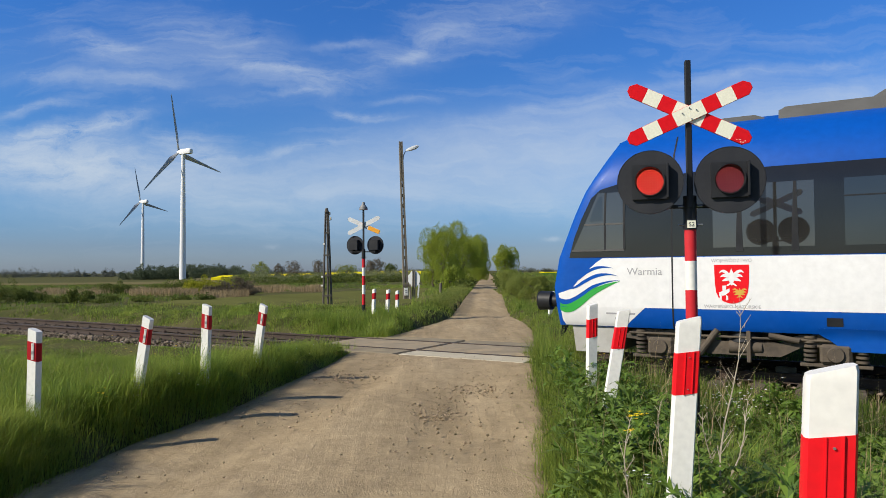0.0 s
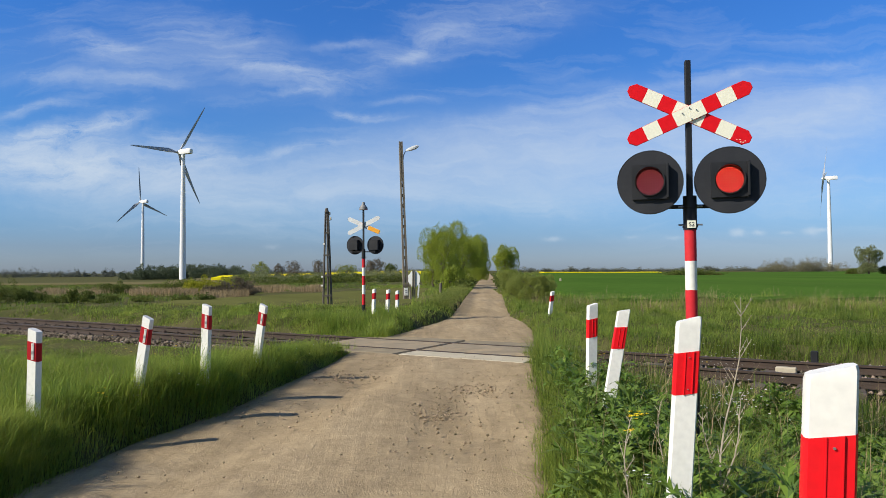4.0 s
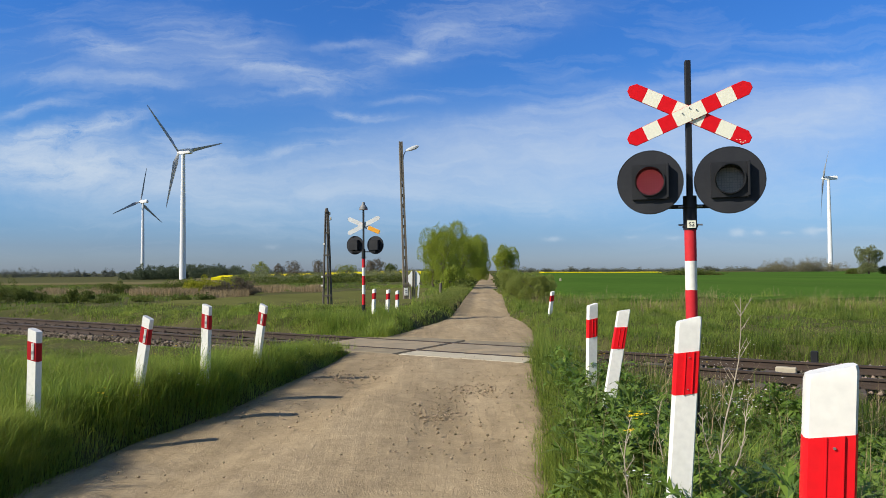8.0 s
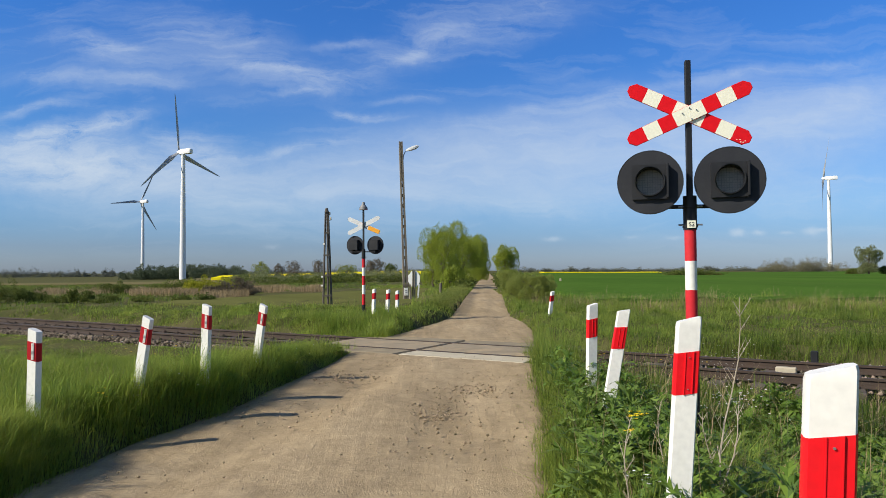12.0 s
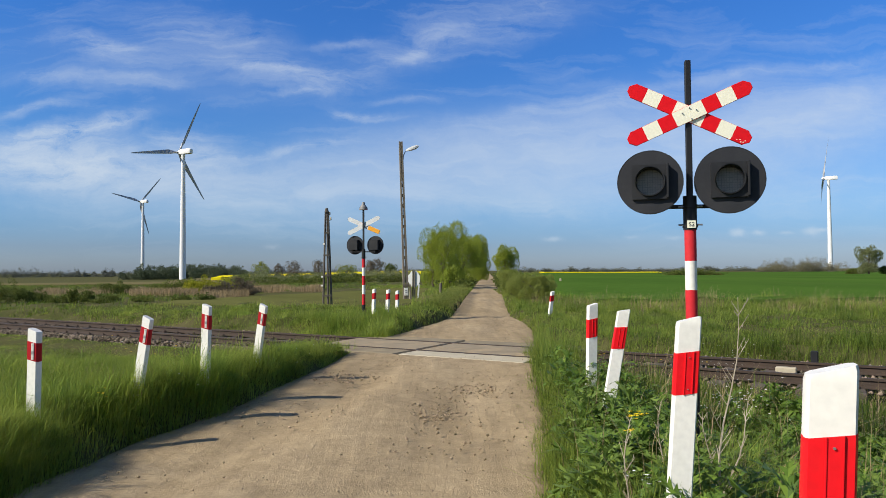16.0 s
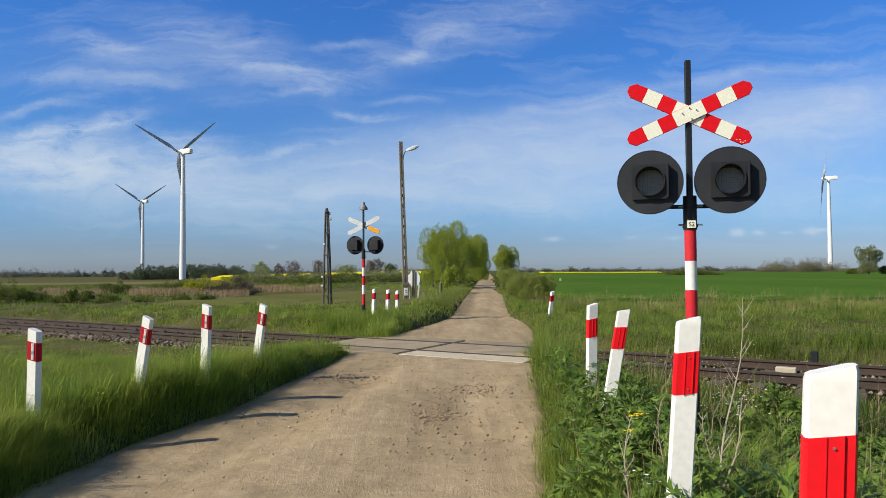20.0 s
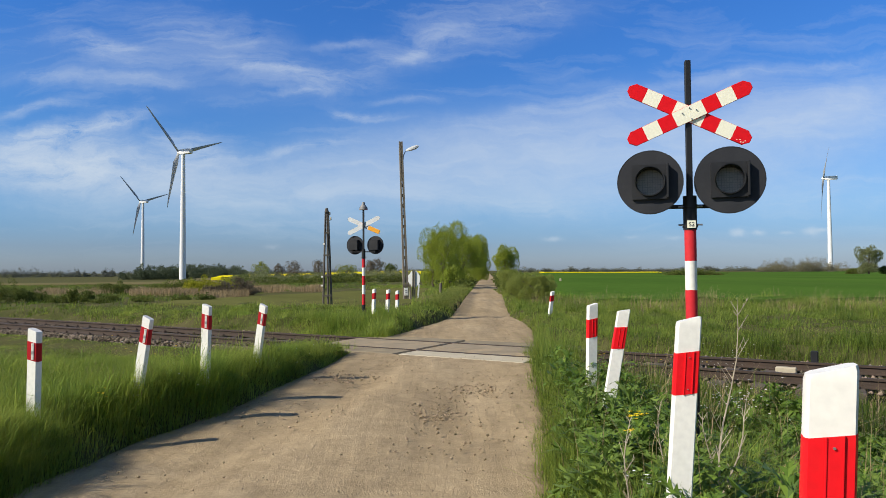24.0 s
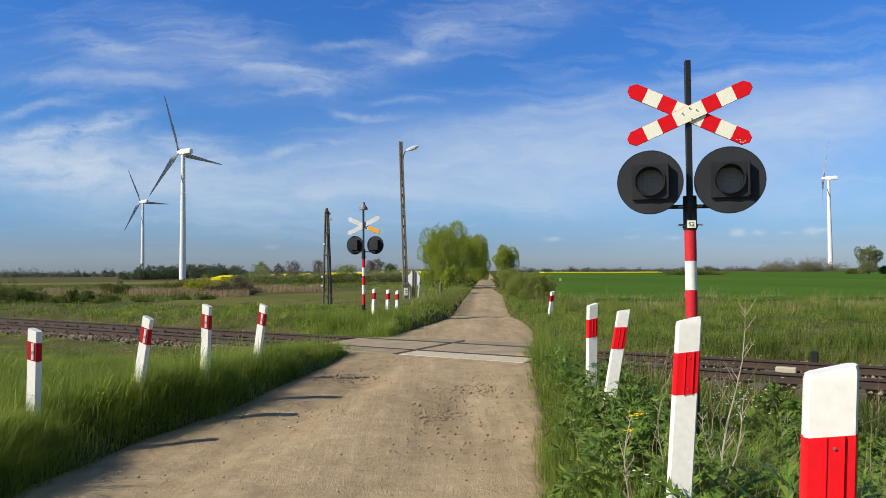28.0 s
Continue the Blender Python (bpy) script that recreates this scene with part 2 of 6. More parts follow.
M = {
    "soil": mat("soil", (0.066, 0.076, 0.024), (0.11, 0.10, 0.045), 0.95, scale=0.8, fine=9, bump=0.03, spec=0.02),
    "road": road_material(),
    # stone colour darkened to stand for shadows within the rubble clumps
    "pebble": mat("pebble", (0.37, 0.29, 0.19), (0.22, 0.172, 0.115), 0.9, scale=20, island=0.35, spec=0.1),
    "concrete": mat("concrete", (0.31, 0.26, 0.18), (0.24, 0.20, 0.14), 0.95, scale=2.0, fine=50, bump=0.004, obj=0.08, spec=0.03, dirt=(0.42, 0.325, 0.195), dirt_amount=0.85),
    "pale_concrete": mat("pale_concrete", (0.50, 0.45, 0.34), (0.42, 0.375, 0.28), 0.95, scale=2.5, fine=50, bump=0.004, spec=0.03, dirt=(0.44, 0.35, 0.22), dirt_amount=0.6),
    "ballast": mat("ballast", (0.30, 0.245, 0.18), (0.145, 0.115, 0.083), 0.95, scale=3, island=0.55, bump=0.01, spec=0.1, dirt=(0.10, 0.085, 0.06), dirt_amount=0.7),
    "rail_side": mat("rail_side", (0.062, 0.04, 0.028), (0.042, 0.03, 0.023), 0.85, scale=6, bump=0.002),
    "rail_top": mat("rail_top", (0.06, 0.044, 0.034), (0.042, 0.032, 0.026), 0.62, 0.0, scale=5, spec=0.25),
    "sleeper": mat("sleeper", (0.07, 0.053, 0.042), (0.11, 0.088, 0.07), 0.92, scale=5, bump=0.006, obj=0.15),
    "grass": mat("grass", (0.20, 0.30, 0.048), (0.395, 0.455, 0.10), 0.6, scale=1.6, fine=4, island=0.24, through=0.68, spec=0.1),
    # darker grass green; in the undergrowth it stands for shade between tufts
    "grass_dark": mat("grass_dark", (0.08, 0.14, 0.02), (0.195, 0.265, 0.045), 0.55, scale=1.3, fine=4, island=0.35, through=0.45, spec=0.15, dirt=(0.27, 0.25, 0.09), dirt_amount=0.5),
    "dry": mat("dry", (0.40, 0.31, 0.18), (0.28, 0.215, 0.115), 0.85, scale=0.8, island=0.4, through=0.2, spec=0.1),
    "weed": mat("weed", (0.075, 0.145, 0.018), (0.15, 0.235, 0.034), 0.5, scale=3, island=0.3, through=0.25, spec=0.25),
    "weed_pale": mat("weed_pale", (0.115, 0.195, 0.034), (0.19, 0.27, 0.055), 0.5, scale=3, island=0.25, through=0.3, spec=0.25),
    "stalk": mat("stalk", (0.50, 0.43, 0.33), (0.36, 0.30, 0.22), 0.8, scale=9),
    "bark": mat("bark", (0.11, 0.085, 0.06), (0.17, 0.14, 0.1), 0.95, scale=6, bump=0.02, stretch=(1, 1, 0.3)),
    "leaf": mat("leaf", (0.25, 0.32, 0.045), (0.33, 0.38, 0.06), 0.75, scale=0.5, island=0.25, through=0.45, spec=0.1),
    "leaf_yellow": mat("leaf_yellow", (0.30, 0.32, 0.028), (0.36, 0.36, 0.036), 0.7, scale=0.5, island=0.3, through=0.5, spec=0.15),
    "leaf_dark": mat("leaf_dark", (0.10, 0.135, 0.03), (0.15, 0.18, 0.04), 0.7, scale=0.4, island=0.38, through=0.4, spec=0.15),
    # wood green lifted evenly, so the colour carries the haze before it
    "wood_dark": mat("wood_dark", (0.095, 0.122, 0.078), (0.125, 0.15, 0.09), 0.95, scale=0.05, island=0.12, spec=0.03),
    "leaf_mid": mat("leaf_mid", (0.235, 0.285, 0.07), (0.31, 0.34, 0.09), 0.75, scale=0.8, island=0.25, through=0.55, spec=0.1),
    # greyed and lightened: distance haze is put into this leaf colour
    "leaf_hazed": mat("leaf_hazed", (0.135, 0.15, 0.125), (0.165, 0.175, 0.14), 0.85, scale=0.05, island=0.2, spec=0.05),
    # greyed green; on the tall field tree the grey stands for haze
    "leaf_grey": mat("leaf_grey", (0.20, 0.23, 0.105), (0.25, 0.27, 0.13), 0.8, scale=0.4, island=0.22, through=0.45, spec=0.08),
    "copse": mat("copse", (0.155, 0.15, 0.092), (0.20, 0.18, 0.115), 0.9, scale=0.1, island=0.25, spec=0.05),
    "twig": mat("twig", (0.125, 0.105, 0.072), (0.18, 0.15, 0.105), 0.9, scale=0.3, island=0.25, spec=0.1),
    "wheat": mat("wheat", (0.052, 0.112, 0.020), (0.074, 0.142, 0.025), 0.95, scale=0.05, fine=1.2, bump=0.1, stretch=(1, 0.35, 1), spec=0.0, dirt=(0.075, 0.12, 0.03), dirt_amount=0.5),
    "plough": mat("plough", (0.135, 0.125, 0.055), (0.175, 0.15, 0.08), 0.95, scale=0.05, fine=0.8, bump=0.08, spec=0.0),
    "sprout": mat("sprout", (0.135, 0.138, 0.048), (0.102, 0.11, 0.036), 0.95, scale=0.15, fine=2, bump=0.08, spec=0.0),
    "rape": mat("rape", (0.78, 0.66, 0.015), (0.62, 0.56, 0.03), 0.8, scale=0.06, fine=1.5, bump=0.1, spec=0.0),
    "white": mat("white", (0.83, 0.82, 0.77), (0.78, 0.77, 0.72), 0.42, scale=2, fine=25, spec=0.25, dirt=(0.55, 0.51, 0.41), dirt_amount=0.2),
    "red": mat("red", (0.79, 0.009, 0.016), (0.72, 0.011, 0.018), 0.4, scale=3, fine=25, spec=0.15, dirt=(0.5, 0.04, 0.035), dirt_amount=0.2),
    "mast_red": mat("mast_red", (0.62, 0.025, 0.036), (0.55, 0.03, 0.04), 0.5, scale=3, fine=25, spec=0.15, dirt=(0.42, 0.09, 0.08), dirt_amount=0.35),
    "faded_red": mat("faded_red", (0.46, 0.012, 0.02), (0.38, 0.012, 0.018), 0.5, scale=4, fine=25, spec=0.15, dirt=(0.3, 0.08, 0.06), dirt_amount=0.4),
    "reflector": mat("reflector", (0.68, 0.66, 0.61), (0.58, 0.56, 0.52), 0.25, scale=8),
    "sign_white": mat("sign_white", (0.92, 0.91, 0.75), (0.88, 0.87, 0.70), 0.45, scale=3, spec=0.2, dirt=(0.72, 0.68, 0.53), dirt_amount=0.06),
    "sign_back": mat("sign_back", (0.66, 0.68, 0.68), (0.58, 0.60, 0.60), 0.45, 0.0, scale=5),
    "orange": mat("orange", (0.85, 0.38, 0.02), (0.78, 0.34, 0.02), 0.5, scale=5),
    "black": mat("black", (0.012, 0.013, 0.015), (0.02, 0.021, 0.024), 0.5, scale=5, fine=30, spec=0.3, dirt=(0.045, 0.045, 0.045), dirt_amount=0.25),
    "plate": mat("plate", (0.021, 0.023, 0.028), (0.028, 0.030, 0.036), 0.6, scale=4, fine=40, spec=0.25, dirt=(0.05, 0.05, 0.05), dirt_amount=0.3),
    "lens_grey": mat("lens_grey", (0.26, 0.235, 0.205), (0.21, 0.19, 0.17), 0.3, scale=20),
    "lens_mesh": mat("lens_mesh", (0.11, 0.105, 0.095), (0.14, 0.13, 0.12), 0.4),
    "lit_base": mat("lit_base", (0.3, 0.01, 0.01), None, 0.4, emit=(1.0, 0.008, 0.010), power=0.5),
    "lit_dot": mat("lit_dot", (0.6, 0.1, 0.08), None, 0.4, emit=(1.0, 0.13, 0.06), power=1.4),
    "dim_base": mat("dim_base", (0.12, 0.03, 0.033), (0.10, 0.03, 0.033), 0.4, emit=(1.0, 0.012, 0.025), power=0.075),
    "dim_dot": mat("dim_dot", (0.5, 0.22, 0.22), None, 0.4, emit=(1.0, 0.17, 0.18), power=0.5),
    "steel": mat("steel", (0.36, 0.36, 0.36), (0.28, 0.28, 0.28), 0.45, 0.7, scale=9),
    "grey_post": mat("grey_post", (0.16, 0.14, 0.11), (0.11, 0.095, 0.075), 0.9, scale=3, bump=0.006, fine=30),
    "pole_concrete": mat("pole_concrete", (0.25, 0.215, 0.165), (0.18, 0.155, 0.12), 0.92, scale=3, bump=0.006, fine=30, dirt=(0.16, 0.14, 0.11), dirt_amount=0.5),
    "old_wood": mat("old_wood", (0.12, 0.105, 0.085), (0.075, 0.065, 0.055), 0.9, scale=4, bump=0.006, stretch=(1, 1, 0.15)),
    "turbine": mat("turbine", (0.80, 0.81, 0.82), (0.76, 0.77, 0.78), 0.4, scale=0.05, fine=0.6),
    # grey instead of tower white: the blades' shaded look is in the colour
    "blade": mat("blade", (0.40, 0.42, 0.45), (0.35, 0.37, 0.40), 0.45, scale=0.05, fine=0.6),
    "blue": mat("blue", (0.0, 0.078, 0.40), (0.0, 0.068, 0.37), 0.42, scale=0.8, fine=9, coat=0.05, spec=0.2, dirt=(0.03, 0.10, 0.32), dirt_amount=0.25),
    "train_white": mat("train_white", (0.82, 0.82, 0.82), (0.77, 0.77, 0.77), 0.3, scale=0.8, fine=9, coat=0.3, dirt=(0.62, 0.60, 0.56), dirt_amount=0.25),
    "apron": mat("apron", (0.50, 0.49, 0.46), (0.40, 0.39, 0.36), 0.6, scale=1.5, dirt=(0.25, 0.22, 0.18), dirt_amount=0.5),
    "band": mat("band", (0.010, 0.010, 0.010), (0.014, 0.014, 0.014), 0.05, scale=2, spec=0.55, coat=0.2),
    # opaque; its grey paints the lit interior that would show through
    "pane_grey": mat("pane_grey", (0.022, 0.022, 0.021), (0.04, 0.039, 0.036), 0.02, scale=1.2, spec=1.0, coat=1.0),
    "glass": mat("glass", (0.006, 0.006, 0.006), (0.010, 0.010, 0.009), 0.015, scale=2, spec=1.0, coat=1.0),
    "green": mat("green", (0.03, 0.34, 0.05), None, 0.35),
    # brown grime, taken darker so that it holds the underfloor shade
    "under": mat("under", (0.115, 0.09, 0.064), (0.075, 0.06, 0.045), 0.85, scale=5, fine=25, bump=0.006, dirt=(0.04, 0.035, 0.03), dirt_amount=0.7),
    "roof_grey": mat("roof_grey", (0.085, 0.085, 0.083), (0.062, 0.062, 0.06), 0.7, scale=3),
    "bell_grey": mat("bell_grey", (0.25, 0.25, 0.25), (0.19, 0.19, 0.19), 0.5, scale=6),
    "yellow": mat("yellow", (0.75, 0.55, 0.01), None, 0.6, island=0.2),
    "petal": mat("petal", (0.8, 0.8, 0.78), None, 0.6),
    "ink": mat("ink", (0.03, 0.03, 0.035), None, 0.6),
    "grey_ink": mat("grey_ink", (0.34, 0.34, 0.36), None, 0.6),
    "gold": mat("gold", (0.62, 0.38, 0.05), None, 0.6),
}


# ---- mesh helpers ----
def mesh_of(bm, *mats, smooth=0):
    me = bpy.data.meshes.new("mesh")
    bmesh.ops.recalc_face_normals(bm, faces=bm.faces)
    if smooth:
        for f in bm.faces:
            f.smooth = True
        for ed in bm.edges:
            if len(ed.link_faces) == 2 and ed.calc_face_angle(0) > radians(smooth):
                ed.smooth = False
    bm.to_mesh(me)
    bm.free()
    for m in mats:
        me.materials.append(M[m] if isinstance(m, str) else m)
    return me


def part(name, bm, material, parent, label="", at=None, smooth=35):
    mats = material if isinstance(material, (list, tuple)) else (material,)
    ob = new(name, mesh_of(bm, *mats, smooth=smooth))
    ob.parent = parent
    if at is not None:
        ob.matrix_basis = at
    if label:
        tagged(ob, label)
    return ob


def empty(name, m, label, category, group="", kind=""):
    ob = new(name)
    ob.empty_display_size = 0.1
    ob.matrix_basis = m
    return tagged(ob, label, category, group, kind)


def box(x0, x1, y0, y1, z0, z1, bevel=0.0, m=None, bm=None):
    bm = bm or bmesh.new()
    r = bmesh.ops.create_cube(bm, size=1)
    vs = r["verts"]
    for v in vs:
        v.co = Vector(((x0 + x1) / 2 + v.co.x * (x1 - x0), (y0 + y1) / 2 + v.co.y * (y1 - y0), (z0 + z1) / 2 + v.co.z * (z1 - z0)))
    if bevel:
        es = list({ed for v in vs for ed in v.link_edges})
        r = bmesh.ops.bevel(bm, geom=es, offset=bevel, segments=1, affect="EDGES")
        vs = r["verts"]
    if m is not None:
        bmesh.ops.transform(bm, matrix=m, verts=vs)
    return bm


def rod(p, q, r1, r2=None, seg=10, bm=None, caps=True):
    """A round bar from p to q."""
    bm = bm or bmesh.new()
    p, q = Vector(p), Vector(q)
    d = q - p
    m = Matrix.Translation((p + q) / 2) @ d.to_track_quat("Z", "Y").to_matrix().to_4x4()
    bmesh.ops.create_cone(bm, cap_ends=caps, segments=seg, radius1=r1, radius2=r1 if r2 is None else r2, depth=d.length, matrix=m)
    return bm


def loft(rings, bm=None, close=True, caps=True):
    """Faces between rings of equal point count."""
    bm = bm or bmesh.new()
    vs = [[bm.verts.new(p) for p in ring] for ring in rings]
    n = len(rings[0])
    for a_, b_ in zip(vs, vs[1:]):
        for i in range(n if close else n - 1):
            j = (i + 1) % n
            bm.faces.new((a_[i], a_[j], b_[j], b_[i]))
    if caps:
        bm.faces.new(vs[0][::-1]), bm.faces.new(vs[-1])
    return bm


def tri_mesh(name, verts, tris, *mats, mat_index=None):
    """A mesh of many triangles from arrays."""
    me = bpy.data.meshes.new(name)
    me.vertices.add(len(verts))
    me.vertices.foreach_set("co", np.ascontiguousarray(verts, dtype=np.float32).ravel())
    me.loops.add(tris.size)
    me.loops.foreach_set("vertex_index", np.ascontiguousarray(tris, dtype=np.int32).ravel())
    me.polygons.add(len(tris))
    me.polygons.foreach_set("loop_start", np.arange(0, tris.size, 3, dtype=np.int32))
    if mat_index is not None:
        me.polygons.foreach_set("material_index", np.ascontiguousarray(mat_index, dtype=np.int32))
    me.update(calc_edges=True)
    for m in mats:
        me.materials.append(M[m])
    return me


def smooth01(a_, b_, v):
    t = np.clip((v - a_) / (b_ - a_), 0, 1)
    return t * t * (3 - 2 * t)


# ---- the plan ----
TRACK = np.array((0.0, 14.4))             # a point of the track's centre line
ALONG = np.array((0.861, -0.508))         # the way the railcar leaves
ACROSS = np.array((0.508, 0.861))         # away from the camera
ROAD_Y = (-30, -5, 2, 5.4, 7.45, 9.0, 11.6, 13.7, 16.5, 18.1, 20.0, 21.6, 23.7, 27.0, 31.5, 37.6, 53, 60, 107, 120, 260, 500)
ROAD_L = (-3.4, -3.5, -3.6, -3.5, -3.17, -2.52, -1.93, -1.72, -1.26, -0.92, -0.5, 0.0, 0.38, 0.6, 0.92, 1.25, 2.3, 2.75, 5.8, 6.6, 15.6, 31.5)
ROAD_R = (0.3, 0.3, 0.42, 0.68, 1.02, 1.15, 1.4, 1.66, 2.06, 2.26, 2.33, 2.36, 2.22, 2.42, 2.74, 3.2, 4.35, 4.9, 7.9, 9.0, 18.4, 34.5)


def approach(y):
    """The road climbs a little to the crossing."""
    return -0.18 * smooth01(12.0, 6.5, np.asarray(y, float))


def far_land(az, d):
    """The wide fall and rise of the land by bearing."""
    return np.interp(az, (-60, -22, -5, 4, 14, 30, 60), (-4.2, -4.0, -1.4, -0.9, -1.7, -1.6, -1.6)) * smooth01(70, 450, d)


def terrain(x, y):
    """Height of the land, without grass: level at the crossing, falling away to one side, rising to the other."""
    x, y = np.asarray(x, float), np.asarray(y, float)
    az = np.degrees(np.arctan2(x, np.maximum(y, 1e-3)))
    d = np.hypot(x, y)
    far = far_land(az, d)
    l, r = np.interp(y, ROAD_Y, ROAD_L), np.interp(y, ROAD_Y, ROAD_R)
    off = np.maximum(l - x, x - r)
    side = np.maximum(off, 0)
    t = (x - TRACK[0]) * ACROSS[0] + (y - TRACK[1]) * ACROSS[1]
    away = smooth01(0.0, 0.7, side)
    bank = np.where(x < l, 0.22 * smooth01(0.0, 0.6, side), 0.10 * smooth01(0.0, 0.4, side)) * smooth01(60, 20, d) * smooth01(1.8, 3.2, np.abs(t))
    bank = bank + 0.06 * (x < l) * smooth01(0.04, 0.6, side) * smooth01(11.5, 8.0, y)
    at = np.abs(t)
    ditch = np.where(t < 0, -0.40, -0.08) * smooth01(1.9, 3.2, at) * (1 - smooth01(4.5, 9.0, at)) * smooth01(0.6, 2.6, side)
    bed = -0.30 * smooth01(2.6, 1.6, np.abs(t)) * smooth01(0.2, 0.9, side)
    rise = 0.07 * smooth01(1.5, 2.8, t) * (1 - smooth01(9.0, 20.0, t)) * smooth01(0.1, 0.8, side)
    rise = rise + 0.07 * smooth01(1.3, 2.0, t) * (1 - smooth01(2.6, 5.0, t)) * (x < l) * smooth01(0.1, 0.6, side) * smooth01(6.0, 2.5, side)
    lump = 0.05 * np.sin(x * 1.3 + 0.7 * y) * np.sin(y * 0.9 - 0.4 * x) * away * smooth01(2.4, 4.0, np.abs(t))
    lump = lump + 0.06 * np.sin(4.1 * x + 1.3 * y + 2 * np.sin(0.9 * y)) * np.sin(3.3 * y - 1.1 * x + np.sin(1.7 * x)) * smooth01(2.6, 4.0, t) * smooth01(45, 25, d) * away
    base = np.where(off < -0.05, -0.22, -0.11 * smooth01(0.26, 0.06, off))
    hill = 1.7 * np.exp(-((d - 350) / 80) ** 2) * smooth01(-24, -19, az) * smooth01(2, -3, az)
    return far + approach(y) + hill + rise + bank + ditch + bed + lump + base


def graded(lo, hi, step, grow):
    out, v, s = [0.0], 0.0, step
    while v < hi:
        v += s
        s = s * grow if v > 14 else s
        out.append(min(v, hi))
    neg, v, s = [], 0.0, step
    while v > lo:
        v -= s
        s = s * grow if v < -14 else s
        neg.append(max(v, lo))
    return np.array(neg[::-1] + out)


def sheet(xs, ys, lift=0.0):
    X, Y = np.meshgrid(xs, ys)
    Z = terrain(X, Y) + lift
    v = np.stack((X.ravel(), Y.ravel(), Z.ravel()), 1)
    nx, ny = len(xs), len(ys)
    i = (np.arange(ny - 1)[:, None] * nx + np.arange(nx - 1)[None]).ravel()
    t = np.concatenate((np.stack((i, i + 1, i + nx + 1), 1), np.stack((i, i + nx + 1, i + nx), 1)))
    return v, t


v, t = sheet(graded(-4800, 4800, 0.22, 1.09), graded(-2500, 4900, 0.22, 1.09))
ground = tagged(new("ground", tri_mesh("ground", v, t, "soil")), "grassy earth of flat farmland reaching to the horizon", "ground", kind="structure")
ground.data.shade_smooth()


def field(name, label, corners, n, m, height, material):
    """A crop standing as a sheet over the ground inside four corners: near left, near right, far right, far left."""
    a_, b_, c_, d_ = (np.array(q, float) for q in corners)
    bm = bmesh.new()
    g = []
    for i in range(n + 1):
        k = (i / n) ** 2
        p, q = a_ + (d_ - a_) * k, b_ + (c_ - b_) * k
        row = []
        for j in range(m + 1):
            x, y = p + (q - p) * j / m
            row.append(bm.verts.new((x, y, float(terrain(x, y)) + height)))
        g.append(row)
    for i in range(n):
        for j in range(m):
            bm.faces.new((g[i][j], g[i][j + 1], g[i + 1][j + 1], g[i + 1][j]))
    r = bmesh.ops.extrude_edge_only(bm, edges=[ed for ed in bm.edges if ed.is_boundary])
    for q in r["geom"]:
        if isinstance(q, bmesh.types.BMVert):
            q.co.z -= height + 0.3
    return tagged(new(name, mesh_of(bm, material, smooth=50)), label, "field", kind="structure")


field("wheat_field", "young green wheat field reaching to the far trees", ((6.2, 28), (60, 28), (520, 620), (47, 620)), 40, 60, 0.28, "wheat")
field("sprouting_field", "dull olive field of thin young crop beyond the track", ((-13.5, 29), (-1.4, 24.0), (-0.2, 78), (-11.5, 38)), 16, 16, 0.04, "sprout")
field("ploughed_field", "brownish ploughed field before the far wood", ((-82, 95), (-24, 88), (-110, 380), (-420, 380)), 24, 30, 0.15, "plough")
field("rapeseed_field", "bright yellow rapeseed field in bloom", ((-76, 222), (-4, 222), (-3, 345), (-112, 345)), 10, 24, 1.0, "rape")
field("rapeseed_strip", "thin strip of yellow rapeseed at the horizon", ((88, 590), (190, 590), (192, 625), (88, 625)), 4, 24, 1.1, "rape")


